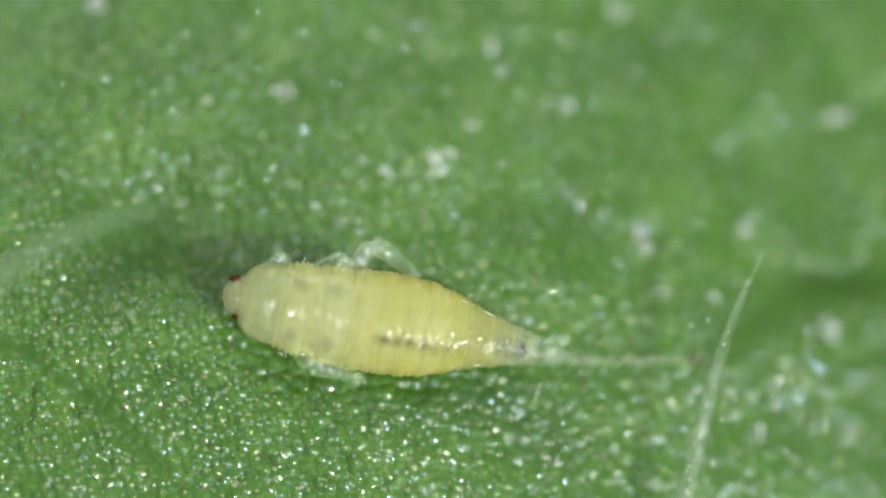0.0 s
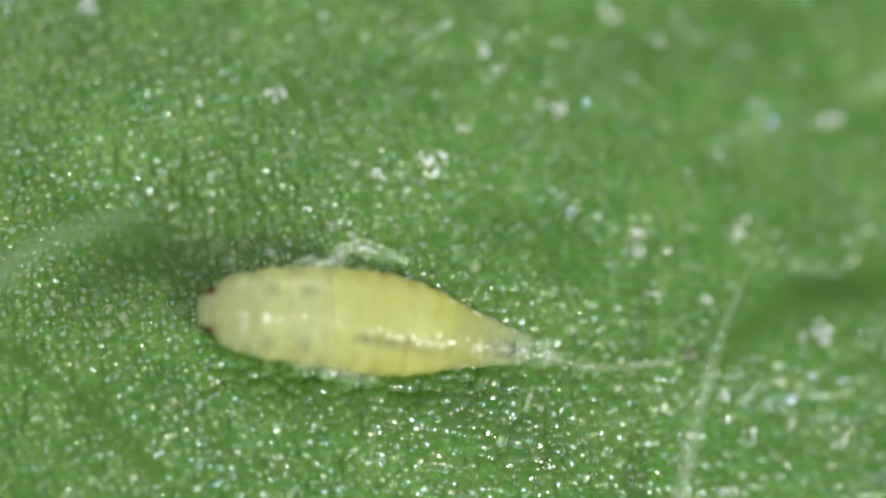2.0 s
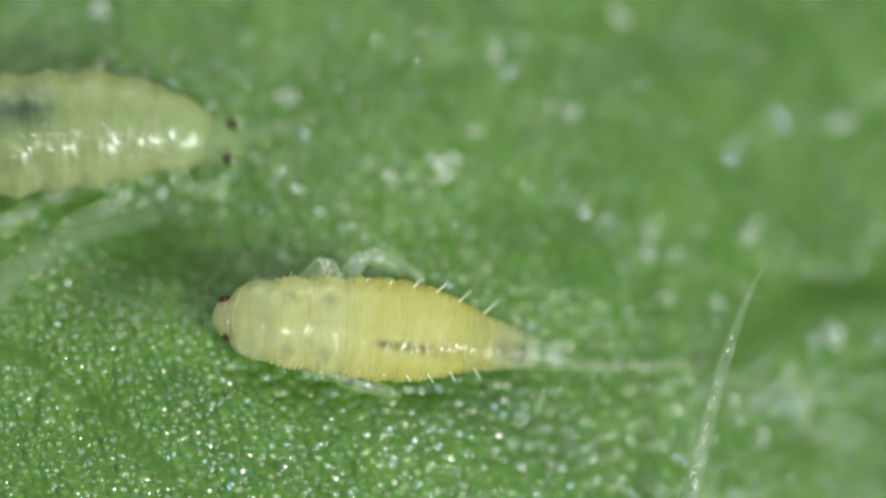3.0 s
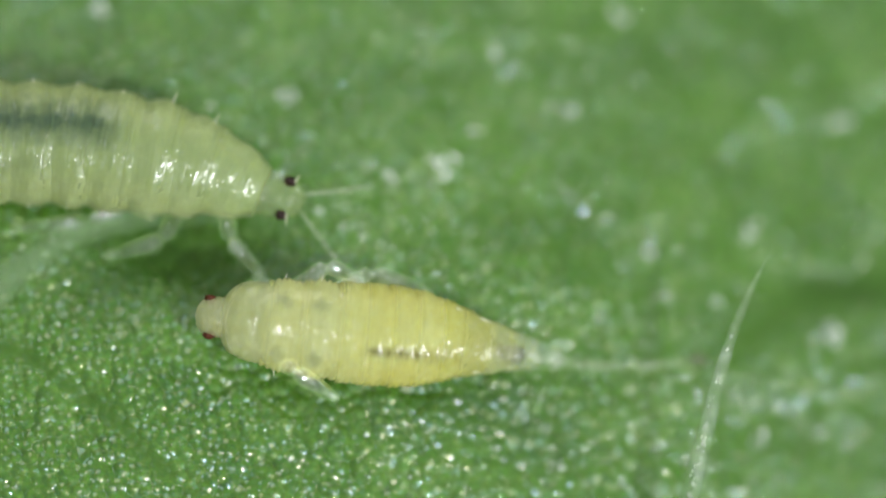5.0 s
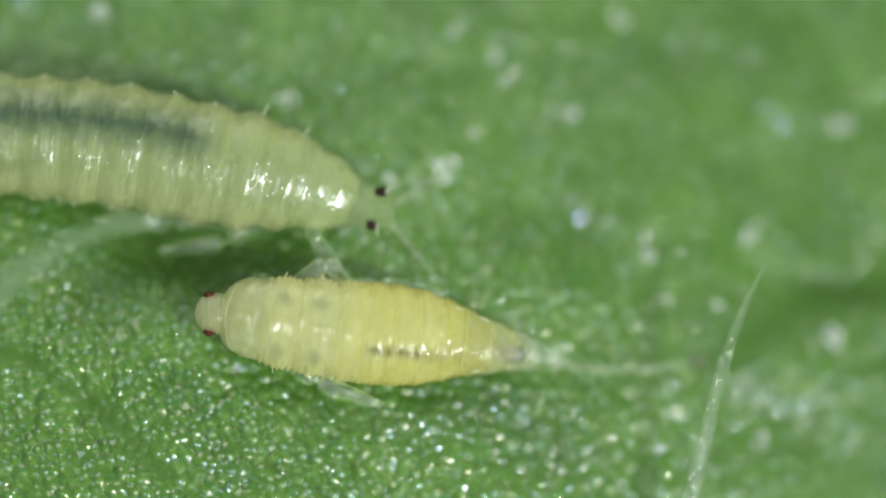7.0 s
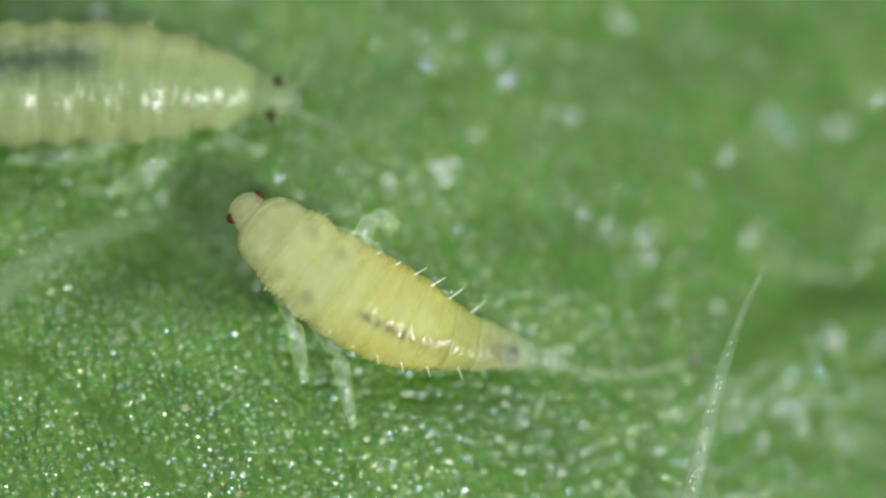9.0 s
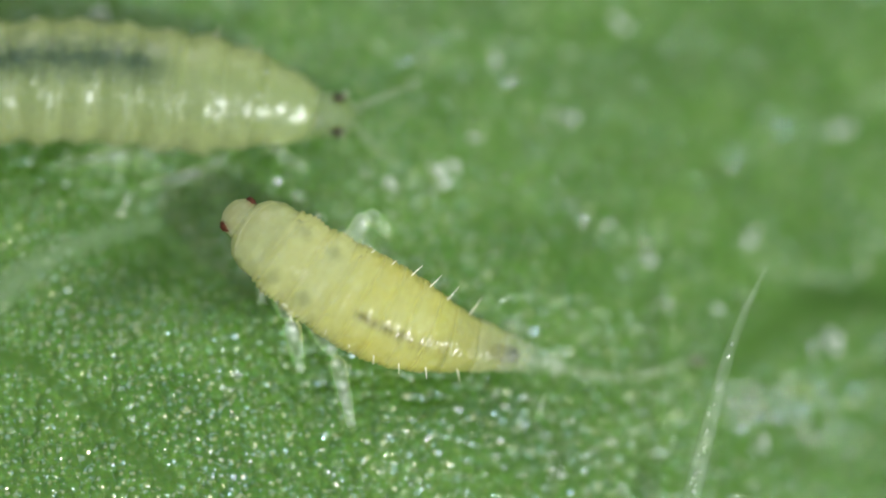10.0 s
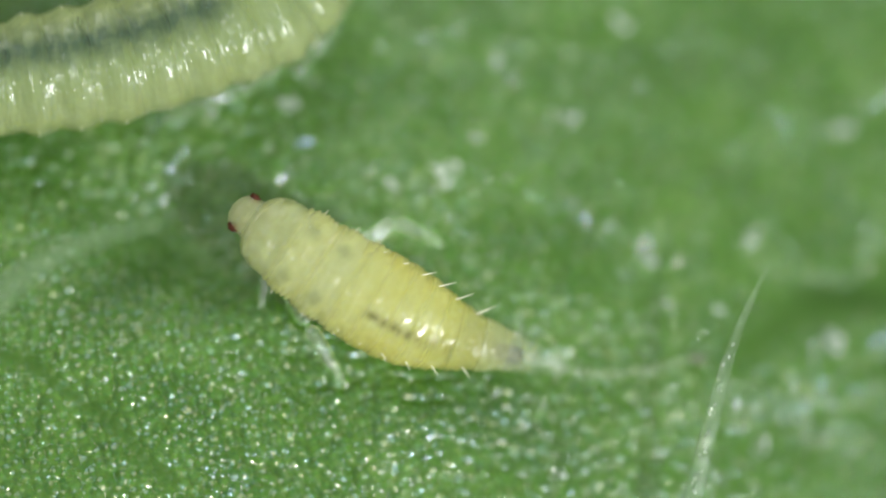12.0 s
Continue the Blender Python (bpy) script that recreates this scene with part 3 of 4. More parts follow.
class Larva:
    def __init__(self, name, label, radius, flat, clear):
        self.root = thing(name, label, "insect larva", (0, 0, 0))
        self.radius, self.flat, self.clear = radius, flat, clear
        self.rings, self.legs, self.feelers, self.rising = [], [], [], []

    def ring(self, name, s0, s1, material, label="", **shape):
        ob = part(name, ring_mesh(name, s0, s1, self.radius, material, self.flat, **shape), self.root, label)
        self.rings.append(((s0 + s1) / 2, ob))
        return ob

    def leg(self, station, side, a, b, feet, thick, pole):
        thigh = part("leg", limb_mesh("leg", a, thick, thick * 0.8, self.clear, thick * 0.3), self.root, "clear glassy leg")
        shin = part("shin", limb_mesh("shin", b, thick * 0.92, thick * 0.55, self.clear, thick * 0.75), thigh)
        claw = part("foot", blob_mesh("foot", thick * 0.5, thick * 0.42, thick * 0.4, self.clear), shin)
        claw.location = (b * U, 0, 0)
        self.legs.append((station, side, a, b, feet, thigh, shin, Vector(pole)))

    def feeler(self, head, at, length, tips):
        ob = part("antenna", limb_mesh("antenna", length, 5.5, 2.6, M_FEELER, 6, joints=6), head, "clear jointed antenna")
        self.feelers.append((head, at, ob, tips))

    def animate(self, times, line_at, hub):
        """Keys the whole body: the thing by its ring at hub, each part in the thing's space."""
        lines = {t: line_at(t) for t in times}
        roots = {t: lines[t](hub) for t in times}
        walk(self.root, [(t, roots[t]) for t in times])
        for s, ob in self.rings:
            rows = []
            for t in times:
                m = lines[t](s)
                if ob.name.startswith("head"):
                    m.translation = lines[t](0).translation - m.col[0].to_3d() * (s * U)
                rows.append((t, roots[t].inverted() @ m))
            walk(ob, rows)
        for station, side, a, b, feet, thigh, shin, bend in self.legs:
            upper, lower = [], []
            for t in times:
                m = lines[t](station)
                r = self.radius(station)
                hip = m @ (Vector((0, side * 0.72 * r, -0.34 * r)) * U)
                dx, dy = drift(t)
                if feet:
                    fx, fy = table_at(feet, t)
                    fx, fy = fx - dx, fy - dy
                else:
                    q = m @ (Vector((-30, side * (r - 6), 0)) * U)
                    fx, fy = q.x / U + 784, 441 - q.y / U
                foot = W(fx, fy, float(leaf_base(fx, fy) - 0.5 * hollow(fx, fy)) + 12)
                pole = m.to_3x3() @ bend
                knee, foot = knee_of(hip, foot, a * U, b * U, pole)
                w1, w2 = aim(hip, knee), aim(knee, foot)
                upper.append((t, roots[t].inverted() @ w1))
                lower.append((t, w1.inverted() @ w2))
            walk(thigh, upper)
            walk(shin, lower)
        for ob, side in self.rising:
            rows = []
            for t in times:
                u = table_at(BRISTLES_UP, t)[0]
                way = Vector((-1.0 + 0.6 * u, side * (-0.22 + 1.2 * u), -0.05 + 0.6 * u))
                rows.append((t, aim(ob.location.copy(), ob.location + way)))
            walk(ob, rows)
        for head, at, ob, tips in self.feelers:
            s = [s for s, o in self.rings if o == head][0]
            rows = []
            for t in times:
                m = lines[t](s)
                m.translation = lines[t](0).translation - m.col[0].to_3d() * (s * U)
                dx, dy = drift(t)
                tx, ty = table_at(tips, t)
                base = m @ (Vector(at) * U)
                tip = W(tx - dx, ty - dy, base.z / U - 25)
                rows.append((t, m.inverted() @ aim(base, tip)))
            walk(ob, rows)


def yellow_larva():
    r = body_profile([(0, 36), (25, 37), (45, 36), (60, 34), (64, 49), (76, 61), (100, 70), (130, 76), (165, 80), (213, 85),
                      (300, 90), (350, 89), (400, 83), (450, 69), (500, 52), (550, 38), (600, 28), (640, 20), (664, 13)])
    lv = Larva("yellow_larva", "small yellow thrips larva with red eyes and clear legs", r, 0.72, M_GLASS)
    head = lv.ring("head", 0, 62, M_YELLOW_HEAD, "pale yellow rounded head", front=True, lap=10, scallop=0.0)
    for side in (1, -1):
        eye = part("eye", blob_mesh("eye", 10, 7, 7, M_EYE, 0.6, side), head, "dark red eye")
        eye.location = Vector((5, side * 32, 10)) * U
    shield = lv.ring("pronotum", 62, 132, M_YELLOW_HEAD2, "smooth translucent front thorax shield", lap=24, scallop=0.05, ripple=0.15)
    # the shield's raised front edge
    edge = []
    for i in range(25):
        q = math.radians(-84 + 7 * i)
        at = 88 - 23 * math.cos(q) ** 1.3
        edge.append((97 - at, (r(at) - 1) * math.copysign(abs(math.sin(q)) ** 0.9, q), 0.72 * (r(at) - 1) * math.cos(q) ** 0.78))
    part("collar", tube("collar", edge, rounded(25, 1.5, 1.5), M_COLLAR, 8), shield, "pale raised front edge of the shield")
    for s0, s1 in ((132, 190), (190, 250)):
        ob = lv.ring("thorax_ring", s0, s1, M_YELLOW_THORAX, lap=24, scallop=0.055, teeth=5.5, ripple=0.1)
        bristle(ob, (4, r(s0) - 6, 8), (-0.2, 1, 0.35), 22)
        bristle(ob, (4, -r(s0) + 6, 8), (-0.2, -1, 0.35), 22)
    edges = [250, 293, 336, 379, 422, 465, 508, 551, 594]
    mats = [M_YELLOW_FRONT, M_YELLOW_GUT, M_YELLOW_GUT, M_YELLOW_RUST, M_YELLOW_REAR, M_YELLOW_THIN, M_YELLOW_CLEAR, M_YELLOW_LAST]
    for k, (s0, s1) in enumerate(zip(edges[:-1], edges[1:])):
        ob = lv.ring("abdomen_ring", s0, s1, mats[k], lap=20, scallop=0.032, ripple=0.1, teeth=3.6 if k < 5 else 1.2)
        if k == 7:
            dark = part("gut_end", blob_mesh("gut_end", 25, 16, 6, M_EYE_GREEN, 0.5, 5), ob, "dark end of the gut inside the tail")
            dark.location = Vector((16, 5, 15)) * U
        if k < 6:
            rr = r((s0 + s1) / 2)
            size = 24 + 2.5 * k if k in (2, 3, 4, 5) else 15
            for side in (1, -1):
                lv.rising.append((bristle(ob, (-4, side * 0.86 * rr, 0.36 * rr), (1, 0, 0), size if side < 0 else 0.65 * size), side))
    ob = lv.ring("tail_ring", 594, 640, M_TAIL, "clear glassy tail ring", lap=10, scallop=0.02, ripple=0.15)
    lv.ring("tail_tip", 636, 668, M_TAIL, lap=8, scallop=0.0, back=True)
    lv.leg(74, 1, 62, 80, FEET["fore_left"], 15, (-0.6, 0.1, -0.5))
    lv.leg(95, -1, 62, 80, FEET["fore_right"], 15, (-0.6, -0.1, -0.5))
    lv.leg(172, 1, 84, 118, FEET["mid_left"], 20, (-0.3, 0.2, 0.25))
    lv.leg(172, -1, 84, 100, FEET["mid_right"], 19, (-0.3, -0.8, 0.6))
    lv.leg(240, 1, 90, 122, FEET["hind_left"], 20, (-0.3, -0.8, 0.1))
    lv.leg(240, -1, 84, 122, FEET["hind_right"], 20, (0.1, -1.0, 0.4))
    return lv


def pale_larva():
    r = body_profile([(0, 36), (30, 40), (55, 40), (76, 43), (80, 49), (105, 62), (140, 72), (200, 92), (270, 109), (330, 110),
                      (420, 112), (560, 114), (720, 110), (850, 92), (960, 62), (1050, 34), (1100, 14)])
    lv = Larva("pale_larva", "large pale greenish thrips larva with a dark gut line", r, 0.78, M_FAINT)
    head = lv.ring("head", 0, 80, M_PALE_HEAD, "clear pale head", front=True, lap=10, scallop=0.0)
    for side in (1, -1):
        eye = part("eye", blob_mesh("eye", 10, 8.5, 9.5, M_EYE_DARK, 0.5, side), head, "dark brown eye")
        eye.location = Vector((4, side * 31, 22)) * U
        bristle(head, (12, side * 26, 22), (0.3, side, 0.6), 24)
    lv.ring("pronotum", 80, 165, M_PALE, lap=30, scallop=0.05, ripple=0.0, dorsal=0.3)
    for s0, s1 in ((165, 236), (236, 310)):
        ob = lv.ring("thorax_ring", s0, s1, M_PALE, lap=30, crease=1.7, scallop=0.085, ripple=0.0, dorsal=0.5)
        for side in (1, -1):
            bristle(ob, (8, side * (r(s0) - 4), 24), (0.25, side, 0.4), 32 if side > 0 else 16, 1.1)
    edges = [310, 384, 458, 532, 606, 680, 754, 828, 902, 970, 1030]
    for k, (s0, s1) in enumerate(zip(edges[:-1], edges[1:])):
        ob = lv.ring("abdomen_ring", s0, s1, M_PALE_START if k == 0 else M_PALE_GUT if k < 8 else M_PALE, lap=30, crease=1.7, scallop=0.075, ripple=0.0, dorsal=0.7)
        rr = r((s0 + s1) / 2)
        for side in (1, -1):
            bristle(ob, (-2, side * (rr - 8), 0.30 * rr), (-0.2, side, 0.5), 13, 0.9)
    lv.ring("tail_tip", 1026, 1100, M_TAIL, lap=8, scallop=0.0, back=True)
    lv.feeler(head, (34, -13, 2), 135, FEET["pale_feeler_right"])
    lv.feeler(head, (34, 13, 2), 135, FEET["pale_feeler_left"])
    tuck = (-1.0, 0.0, -0.25)
    lv.leg(130, -1, 85, 100, FEET["pale_fore_right"], 20, (0.2, -0.5, 0.8))
    lv.leg(130, 1, 85, 100, None, 15, tuck)
    lv.leg(215, -1, 95, 115, FEET["pale_mid_right"], 22, (0.2, -0.5, 0.8))
    lv.leg(215, 1, 95, 115, None, 16, tuck)
    lv.leg(290, -1, 105, 130, FEET["pale_hind_right"], 24, (0.2, -0.5, 0.8))
    lv.leg(290, 1, 105, 130, None, 17, tuck)
    return lv


# Feet and antenna tips: seconds, x, y
FEET = {
    "hind_right": [(0, 740, 490), (0.5, 680, 462), (1, 765, 448), (1.5, 757, 492), (2, 715, 460), (2.7, 745, 488), (3.2, 740, 490),
                   (4.8, 760, 520), (5.5, 765, 522), (6, 748, 512), (6.5, 835, 490), (7.2, 800, 520), (8.8, 725, 440), (9, 690, 395),
                   (9.5, 682, 402), (11.5, 680, 410), (12, 775, 430)],
    "mid_right": [(0, 600, 530), (3.2, 600, 530), (4.8, 640, 500), (6.5, 645, 498), (7.2, 620, 510), (8.8, 690, 500), (9.2, 692, 492), (12, 692, 494)],
    "fore_right": [(0, 525, 525), (7.2, 525, 535), (8.8, 580, 455), (12, 582, 452)],
    "hind_left": [(0, 655, 640), (3.2, 655, 660), (6.5, 660, 662), (7.2, 700, 698), (8.8, 735, 718), (9, 637, 787), (11.6, 637, 787), (11.8, 690, 720), (12, 805, 668)],
    "mid_left": [(0, 635, 668), (0.5, 635, 672), (1, 717, 700), (1.5, 690, 712), (2, 665, 672), (2.7, 692, 687), (3.2, 708, 706),
                 (4.8, 600, 702), (5.0, 592, 704), (5.2, 645, 728), (5.5, 692, 747), (6, 692, 720), (6.5, 590, 692), (7.2, 682, 732), (8.8, 502, 618),
                 (9, 538, 668), (9.5, 532, 652), (11.5, 532, 655), (12, 603, 672)],
    "fore_left": [(0, 520, 560), (7.2, 520, 580), (8.8, 442, 490), (9.2, 462, 530), (12, 462, 540)],
    "pale_fore_right": [(0, -20, 400), (2.5, 8, 365), (2.7, 215, 195), (2.9, 395, 290), (3.2, 390, 430), (4.8, 450, 492), (5.5, 482, 460), (6, 515, 450),
                        (6.5, 540, 465), (7.2, 620, 470), (8.8, 420, 240), (9.2, 495, 295), (9.5, 505, 300), (10, 540, 300),
                        (10.3, 500, 190), (12, 505, 175)],
    "pale_mid_right": [(0, -90, 480), (2.5, -60, 450), (2.9, 110, 390), (3.2, 110, 410), (4.8, 185, 460), (5.5, 205, 440), (6, 245, 442), (6.5, 262, 440),
                       (7.2, 300, 445), (8.8, 180, 345), (9.2, 220, 328), (9.5, 235, 332), (10, 258, 328), (10.2, 320, 310), (10.5, 385, 212), (12, 395, 185)],
    "pale_hind_right": [(0, -200, 520), (2.5, -200, 480), (3.2, -40, 420), (4.8, 20, 405), (5.5, 45, 410), (6, 70, 405), (6.5, 95, 400), (7.2, 170, 390),
                        (8.8, -10, 272), (9.2, 60, 292), (9.5, 70, 292), (10, 100, 292), (10.5, 240, 240), (12, 250, 235)],
    "pale_feeler_right": [(0, 40, 200), (2.5, 40, 160), (2.7, 310, 90), (2.9, 520, 230), (3.2, 480, 465), (4.8, 590, 465), (5.5, 622, 470), (6, 640, 435), (6.5, 762, 460),
                          (7.2, 770, 500), (8.8, 550, 192), (9.2, 600, 245), (9.5, 622, 335), (10, 700, 300), (10.3, 740, -60), (12, 760, -150)],
    "pale_feeler_left": [(0, 40, 100), (2.5, 40, 60), (2.7, 310, 70), (2.9, 520, 150), (3.2, 600, 335), (5, 665, 330), (5.5, 640, 335), (6, 700, 300), (6.5, 790, 322),
                         (7.2, 740, 320), (8.8, 490, 35), (9.2, 620, 160), (9.5, 690, 178), (10, 760, 140), (10.3, 700, -160), (12, 720, -260)],
}

# The yellow larva's midline: head's tip, neck, end of the thorax, middle of the abdomen, tail ring, tail's tip
YELLOW_STATIONS = [0, 56, 256, 437, 594, 664]
YELLOW_LINE = [
    (0.0, (393, 528), (432, 528), (620, 563), (788, 588), (935, 618), (1000, 632)),
    (0.5, (382, 530), (425, 530), (612, 560), (786, 588), (933, 618), (1000, 634)),
    (1.0, (376, 533), (420, 533), (608, 560), (786, 589), (933, 618), (1000, 634)),
    (1.5, (374, 520), (412, 524), (598, 560), (770, 590), (920, 620), (990, 637)),
    (2.0, (348, 548), (385, 550), (580, 562), (765, 588), (918, 617), (990, 635)),
    (2.5, (366, 560), (402, 560), (605, 572), (780, 590), (930, 620), (1000, 640)),
    (2.7, (371, 568), (408, 565), (612, 577), (785, 592), (933, 622), (1003, 640)),
    (2.9, (379, 565), (412, 563), (615, 575), (787, 592), (935, 622), (1003, 640)),
    (3.2, (360, 572), (405, 570), (605, 588), (782, 603), (935, 626), (1003, 642)),
    (4.8, (345, 560), (400, 563), (597, 587), (780, 603), (935, 627), (1003, 640)),
    (5.0, (345, 560), (400, 563), (597, 587), (780, 603), (935, 627), (1003, 640)),
    (5.5, (351, 567), (402, 568), (598, 592), (780, 604), (935, 627), (1003, 640)),
    (6.0, (347, 552), (403, 553), (600, 585), (780, 601), (935, 626), (1003, 640)),
    (6.5, (347, 540), (403, 545), (598, 582), (780, 601), (935, 627), (1003, 642)),
    (7.2, (344, 560), (398, 560), (597, 585), (780, 602), (935, 627), (1003, 642)),
    (8.8, (447, 335), (480, 380), (615, 515), (762, 600), (920, 628), (1000, 645)),
    (9.0, (418, 350), (452, 387), (602, 507), (757, 585), (925, 628), (1003, 645)),
    (9.5, (405, 358), (440, 392), (595, 505), (755, 586), (925, 630), (1003, 650)),
    (10.5, (402, 368), (436, 400), (593, 508), (755, 588), (925, 630), (1003, 652)),
    (11.5, (398, 370), (432, 402), (591, 508), (754, 588), (925, 632), (1003, 652)),
    (11.7, (398, 370), (432, 402), (591, 508), (754, 588), (925, 632), (1003, 652)),
    (12.0, (412, 362), (452, 392), (614, 502), (768, 583), (932, 630), (1005, 652)),
]

# Seconds, degrees by which the yellow larva leans over to its right
YELLOW_ROLL = ((0, 0), (2.0, 0), (2.5, 5), (2.9, 5), (3.2, 0), (7.2, 0), (9.2, 6), (11.5, 6), (12, 2))
# Seconds, how far it lifts its head off the leaf, and how far the pale one stands up
HEAD_UP = ((0, 0), (7.2, 0), (8.8, 1), (12, 1))
PALE_UP = ((0, 0), (10.0, 0), (10.5, 1), (12, 1))
# Seconds, how far its bristles are raised
BRISTLES_UP = ((0, 0), (2.0, 0), (2.5, 1), (2.9, 1), (3.2, 0.1), (4.8, 0), (7.2, 0), (8.8, 0.6), (9.2, 1), (11.6, 1), (12, 0.6))

# The pale larva's midline from the head's tip backwards
PALE_LINE = [
    (0.0, (-130, 330), (-200, 370), (-290, 420), (-400, 470), (-520, 510)),
    (2.4, (-90, 290), (-160, 340), (-250, 390), (-360, 440), (-480, 470)),
    (2.5, (-12, 190), (-70, 245), (-150, 310), (-250, 370), (-370, 410)),
    (2.6, (168, 80), (112, 122), (35, 195), (-60, 275), (-180, 330)),
    (2.7, (202, 72), (140, 108), (60, 180), (-40, 262), (-160, 320)),
    (2.8, (385, 162), (310, 172), (200, 190), (90, 210), (-60, 245)),
    (2.9, (413, 180), (335, 186), (200, 208), (100, 224), (-60, 245)),
    (3.0, (440, 255), (365, 245), (250, 228), (120, 230), (-60, 250)),
    (3.1, (462, 305), (390, 285), (280, 258), (150, 250), (-60, 255)),
    (3.2, (470, 355), (400, 328), (300, 290), (180, 268), (60, 258), (-80, 253)),
    (4.8, (538, 360), (466, 340), (350, 298), (200, 268), (100, 256), (-80, 250)),
    (5.0, (538, 360), (466, 340), (350, 298), (200, 268), (100, 256), (-80, 250)),
    (5.5, (564, 355), (488, 342), (380, 306), (250, 280), (100, 256), (-80, 252)),
    (6.0, (602, 318), (525, 313), (400, 288), (250, 267), (100, 255), (-80, 256)),
    (6.5, (648, 350), (570, 340), (450, 306), (300, 276), (150, 254), (-80, 251)),
    (7.0, (698, 378), (622, 357), (500, 318), (350, 287), (200, 257), (0, 238), (-120, 236)),
    (7.2, (702, 379), (626, 358), (500, 318), (350, 287), (200, 257), (0, 238), (-120, 236)),
    (8.8, (458, 115), (378, 122), (250, 135), (100, 143), (0, 155), (-120, 172)),
    (9.0, (520, 180), (442, 165), (320, 152), (180, 145), (0, 150), (-120, 160)),
    (9.2, (537, 190), (460, 184), (350, 165), (200, 150), (0, 147), (-120, 155)),
    (9.5, (572, 230), (495, 216), (380, 178), (250, 155), (100, 140), (-80, 142)),
    (10.0, (630, 205), (552, 200), (430, 175), (300, 160), (150, 143), (-60, 148)),
    (10.1, (655, 190), (578, 188), (450, 168), (310, 155), (160, 143), (-60, 150)),
    (10.2, (595, 25), (530, 62), (430, 98), (300, 122), (150, 133), (-60, 158)),
    (10.3, (640, -70), (585, -20), (480, 45), (330, 95), (150, 128), (-60, 158)),
    (10.5, (655, -170), (600, -115), (480, -8), (340, 58), (180, 110), (0, 145), (-120, 165)),
    (11.5, (662, -172), (607, -118), (487, -8), (345, 58), (185, 108), (0, 138), (-120, 158)),
    (11.8, (668, -170), (615, -114), (495, -5), (350, 60), (190, 108), (0, 139), (-120, 158)),
    (12.0, (678, -160), (622, -108), (502, -2), (355, 60), (192, 108), (0, 140), (-120, 158)),
]


def line_of(table, stations, lift, rolls=((0, 0), (12, 0)), rise=(0,), rising=((0, 0), (12, 0))):
    """The midline at a time of the table, over the leaf by lift and by a share of rise."""
    rows = {row[0]: row[1:] for row in table}

    def at(t):
        dx, dy = drift(t)
        pts = []
        for k, (x, y) in enumerate(rows[t]):
            x, y = x - dx, y - dy
            up = lift[min(k, len(lift) - 1)] + table_at(rising, t)[0] * rise[min(k, len(rise) - 1)]
            pts.append((x, y, float(leaf_base(x, y)) + up))
        return midline(pts, stations, table_at(rolls, t)[0])
    return at


# ---- the thread behind the yellow larva's tail ----
THREAD_LINE = [(0.0, (990, 632), (1060, 640), (1130, 640), (1200, 636), (1252, 640)),
               (2.0, (985, 636), (1045, 650), (1110, 648), (1180, 640), (1240, 626)),
               (3.2, (995, 642), (1060, 650), (1130, 650), (1200, 646), (1258, 640)),
               (7.2, (995, 645), (1060, 656), (1130, 655), (1200, 646), (1258, 640)),
               (8.8, (995, 648), (1060, 662), (1125, 664), (1200, 645), (1258, 636)),
               (12.0, (995, 654), (1060, 664), (1125, 660), (1200, 642), (1258, 634))]


def build_thread():
    root = thing("thread", "pale translucent thread stretched from the tail to a leaf hair", "thread", (0, 0, 0))
    pieces = []
    for k in range(6):
        n = 12
        path = [(-24 + 48 * i / (n - 1), 1.5 * math.sin(i * 1.1 + k), 0) for i in range(n)]
        radii = [(10.5 - 0.5 * k) * (1 + 0.22 * noise.noise(Vector((i * 0.5, k * 3.1, 0)))) for i in range(n)]
        pieces.append((22 + 44 * k, part("strand", tube("strand", path, radii, M_THREAD, 10), root)))
    pieces.append((262, part("knot", blob_mesh("knot", 15, 10, 9, M_KNOT, 0.6, 2), root, "brownish knot at the end")))
    return root, pieces


# ---- build ----
build_leaf()
rng = random.Random(11)
for x, y, r, q, a in ((505, 175, 11, 1.0, 0), (752, 300, 12, 1.2, 0), (770, 306, 15, 1.3, -20), (792, 300, 14, 1.3, -30), (776, 293, 12, 1.5, 10), (172, 17, 11, 1.0, 0), (1467, 604, 15, 1.5, 80),
                      (1497, 232, 14, 1.3, 30), (992, 202, 13, 1.4, 0), (1318, 420, 14, 1.6, 40), (1090, 30, 14, 1.2, 0), (1345, 782, 12, 1.0, 0),
                      (1152, 452, 10, 1.0, 0), (1278, 535, 10, 1.0, 0), (1175, 535, 9, 1.0, 0), (688, 318, 9, 1.2, 0), (565, 382, 7, 1.0, 0),
                      (366, 190, 8, 1.3, 90), (322, 155, 7, 1.0, 0), (960, 535, 9, 1.0, 0),
                      (1380, 458, 9, 1.0, 0), (840, 240, 9, 1.0, 0), (870, 100, 11, 1.0, 0), (985, 830, 9, 1.3, 0), (605, 775, 7, 1.0, 0)):
    wax_crust(x, y, r, q, a, r / (4 if 740 < x < 800 else 12 if x < 900 else 20), rng)
# made-up drops at random places, added to give the leaf's bright glints
for k in range(60):
    x, y = rng.uniform(420, 1640), rng.uniform(-60, 940)
    if (480 + 0.1 * (x - 400) < y < 690 and x < 1000) or (820 < x < 1180 and y > 560) or (x > 1390 and 430 < y < 560):
        continue
    wax_drop(x, y, rng.uniform(3.5, 7.5), rng.uniform(1.0, 1.6), rng.uniform(0, 180))
HAIR = leaf_hair("leaf_hair", "long clear pointed leaf hair leaning over the leaf", [(1172, 1080, -62), (1202, 960, 66), (1241, 800, 98), (1282, 640, 108), (1323, 530, 111), (1361, 455, 113)], 24, 1.2)
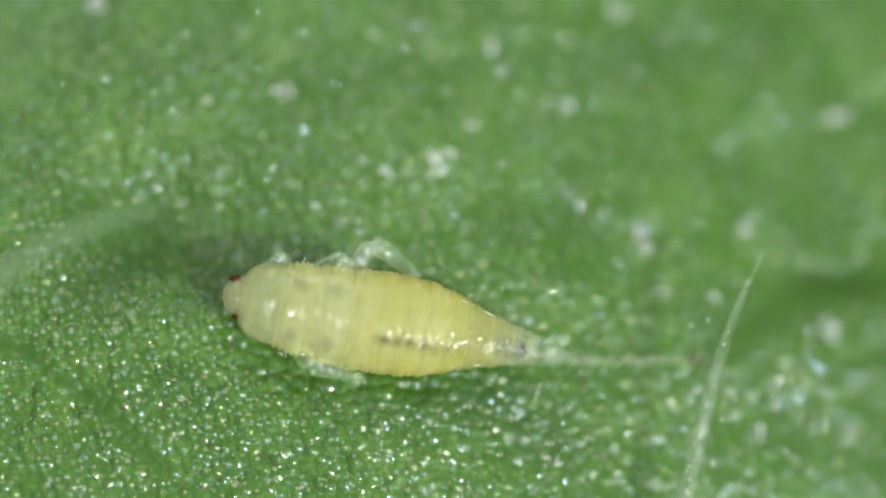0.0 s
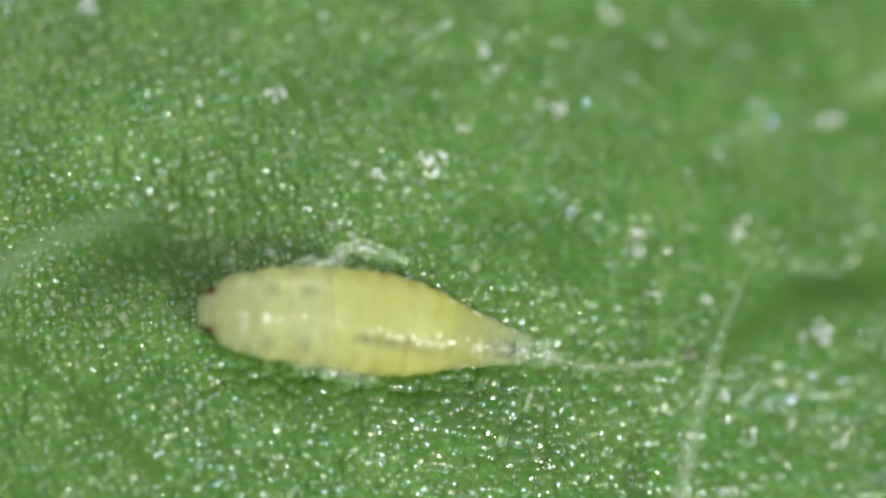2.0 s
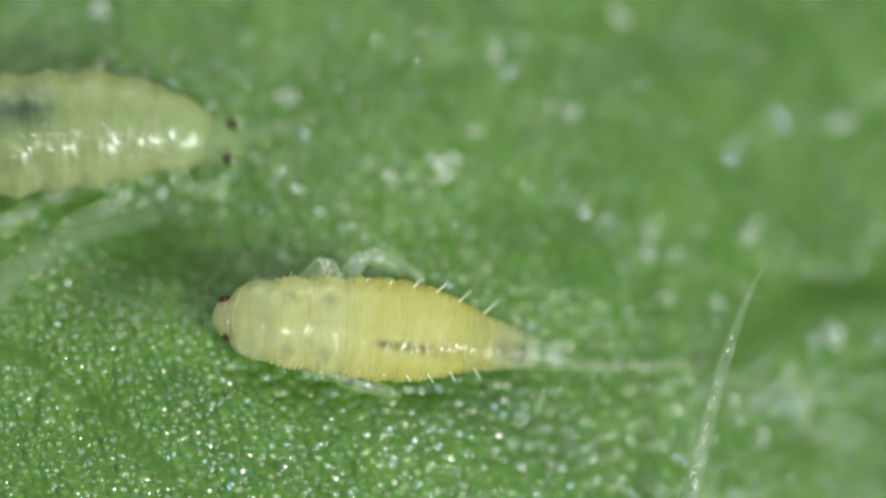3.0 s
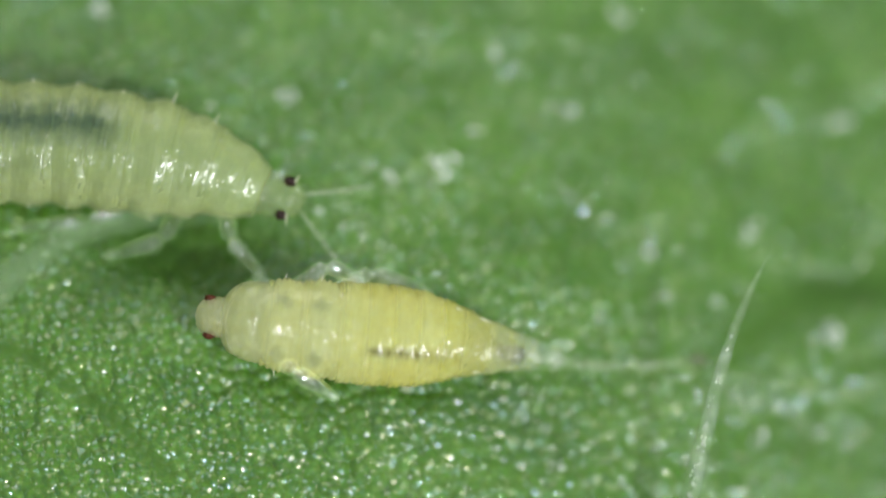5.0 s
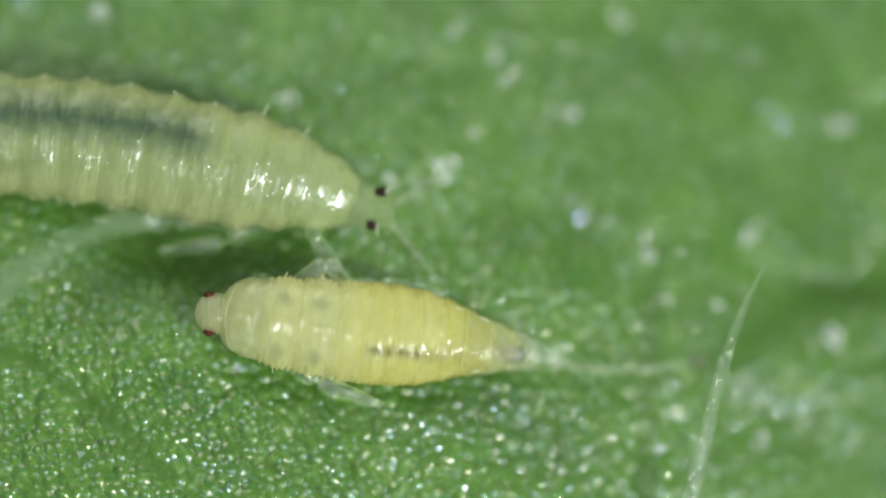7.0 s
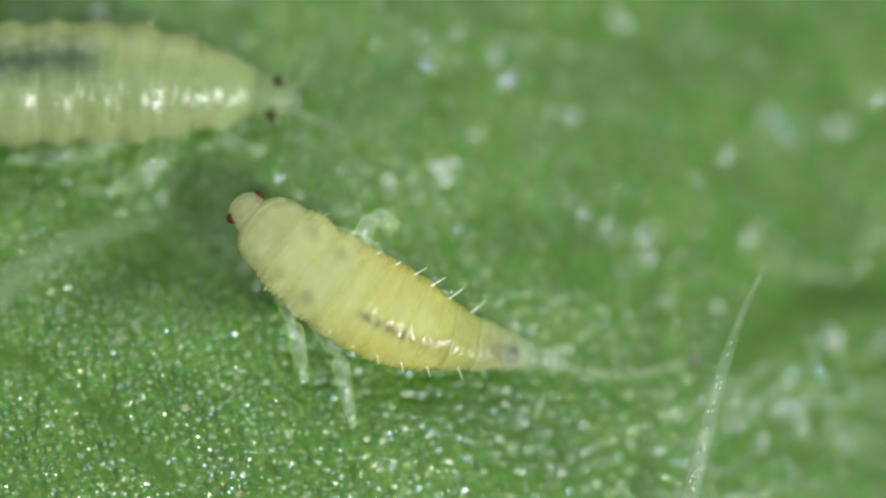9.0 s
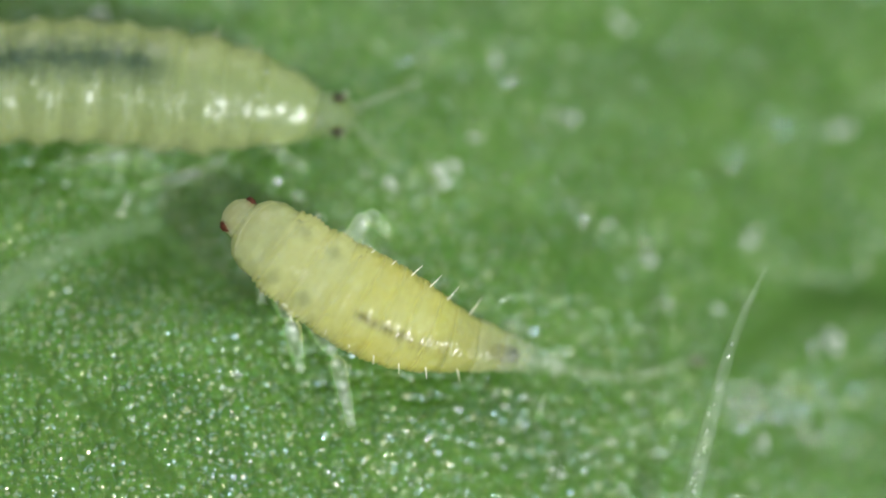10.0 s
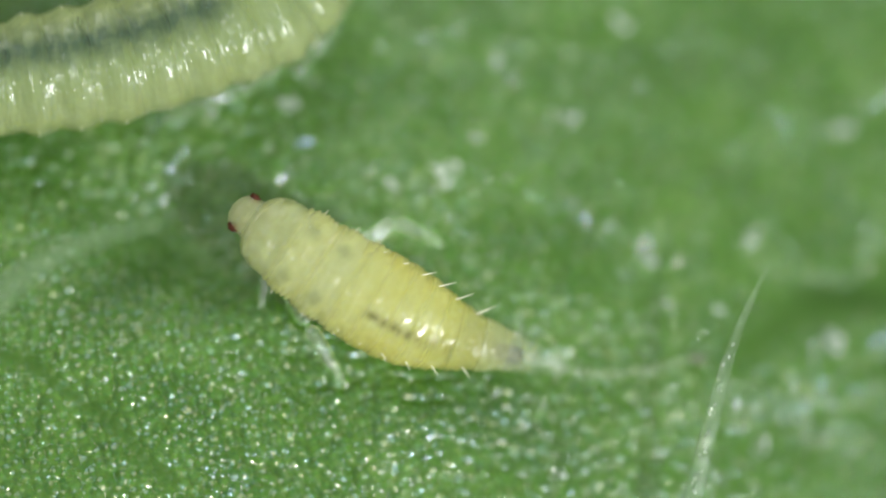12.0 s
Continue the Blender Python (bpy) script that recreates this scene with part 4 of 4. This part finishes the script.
grain = blob_mesh("granule", 4.6, 2.6, 2.6, M_DROP, 0.6, 4)
shaft = smooth_path([Vector(p) for p in [(1172, 1080, -62), (1202, 960, 66), (1241, 800, 98), (1282, 640, 108), (1323, 530, 111)]], 60)
for k in range(60):
    p = shaft[20 + int(30 * rng.uniform(0, 1) ** 2.0)]
    ob = part("granule", grain, HAIR)
    ob.location = W(p.x + rng.uniform(-7, 6), p.y + rng.uniform(-5, 5), p.z + rng.uniform(2, 9)) - HAIR.location
    ob.scale = [rng.uniform(0.35, 1.0) for _ in range(3)]
    ob.rotation_euler = (0, 0, math.radians(rng.uniform(40, 100)))
leaf_hair("leaf_hair", "pale green curved leaf hair arching over the leaf", [(-150, 640, 60), (-60, 570, 240), (40, 480, 330), (150, 420, 380), (285, 386, 390)], 40, 6.0, M_VEIL)
leaf_hair("leaf_hair", "thin pale leaf hair lying flat on the leaf", [(1640, 128, -262), (1560, 158, -245), (1470, 196, -240)], 6, 1.0)
leaf_hair("leaf_hair", "short bright leaf hair bent on the leaf", [(1372, 590, -150), (1382, 572, -132), (1392, 556, -122)], 5, 1.0)
leaf_hair("leaf_hair", "short glassy leaf hair beside the larva tail", [(950, 734, 0), (956, 714, 30), (963, 690, 48)], 6.5, 2.5, M_GLASS)
# one more drop, added for the glint on this hair
wax_drop(957, 712, 6, 1.8, 70)
leaf_hair("leaf_hair", "short glassy leaf hair beside the larva tail", [(850, 702, 10), (875, 688, 34), (890, 668, 44)], 5, 1.5)

M_YELLOW_CLEAR = skin_material("yellow_clear", (0.50, 0.54, 0.27), (0.50, 0.51, 0.20), (0.45, 0.49, 0.25), solid=(0.50, 0.36), wet=(7.0, 1.7), shine=0.8, damp=0.17)
M_YELLOW_LAST = skin_material("yellow_last", (0.52, 0.57, 0.38), (0.50, 0.54, 0.32), (0.46, 0.52, 0.34), solid=(0.28, 0.20), wet=(5.0, 0.7), shine=0.55)
M_YELLOW_REAR = skin_material("yellow_rear", (0.545, 0.575, 0.225), (0.560, 0.545, 0.120), (0.48, 0.45, 0.10), (24, 20, (0.17, 0.13, 0.015), 0.45, 0.4), solid=(0.70, 0.62), wet=(8.0, 1.3), shine=0.75, damp=0.15, flank=(85, (0.600, 0.540, 0.125), 0.5))
M_YELLOW_THIN = skin_material("yellow_thin", (0.48, 0.50, 0.19), (0.49, 0.475, 0.11), (0.42, 0.44, 0.17), solid=(0.62, 0.50), wet=(8.0, 1.8), shine=0.85, damp=0.17, flank=(85, (0.600, 0.540, 0.125), 0.5))
M_COLLAR = plain_material("shield_edge", (0.58, 0.60, 0.35), 0.25, alpha=0.22)
M_EYE_GREEN = plain_material("gut_dark", (0.010, 0.028, 0.018), 0.5, spec=0.1, alpha=0.85)
M_YELLOW_HEAD2 = skin_material("yellow_shield", (0.455, 0.50, 0.260), (0.455, 0.48, 0.205), (0.37, 0.42, 0.215), wet=(18, 1.6), shine=0.6, grain=(0.9, 0.9, 0.9), bead=(24.0, 2.4, 0.7), damp=0.09, solid=0.62)
YELLOW = yellow_larva()
PALE = pale_larva()
THREAD, STRANDS = build_thread()


def motions():
    YELLOW.animate([row[0] for row in YELLOW_LINE], line_of(YELLOW_LINE, YELLOW_STATIONS, [58, 58, 61, 57, 47, 38],
                                                                YELLOW_ROLL, [62, 58, 34, 10, 0, 0], HEAD_UP), 256)
    PALE.animate([row[0] for row in PALE_LINE], line_of(PALE_LINE, None, [66, 70, 74, 74], rise=[60], rising=PALE_UP), 273)
    times = [row[0] for row in THREAD_LINE]
    line = line_of(THREAD_LINE, None, [44, 30, 22, 16, 12])
    lines = {t: line(t) for t in times}
    walk(THREAD, [(t, lines[t](130)) for t in times])
    for s, ob in STRANDS:
        walk(ob, [(t, lines[t](130).inverted() @ lines[t](s)) for t in times])


motions()
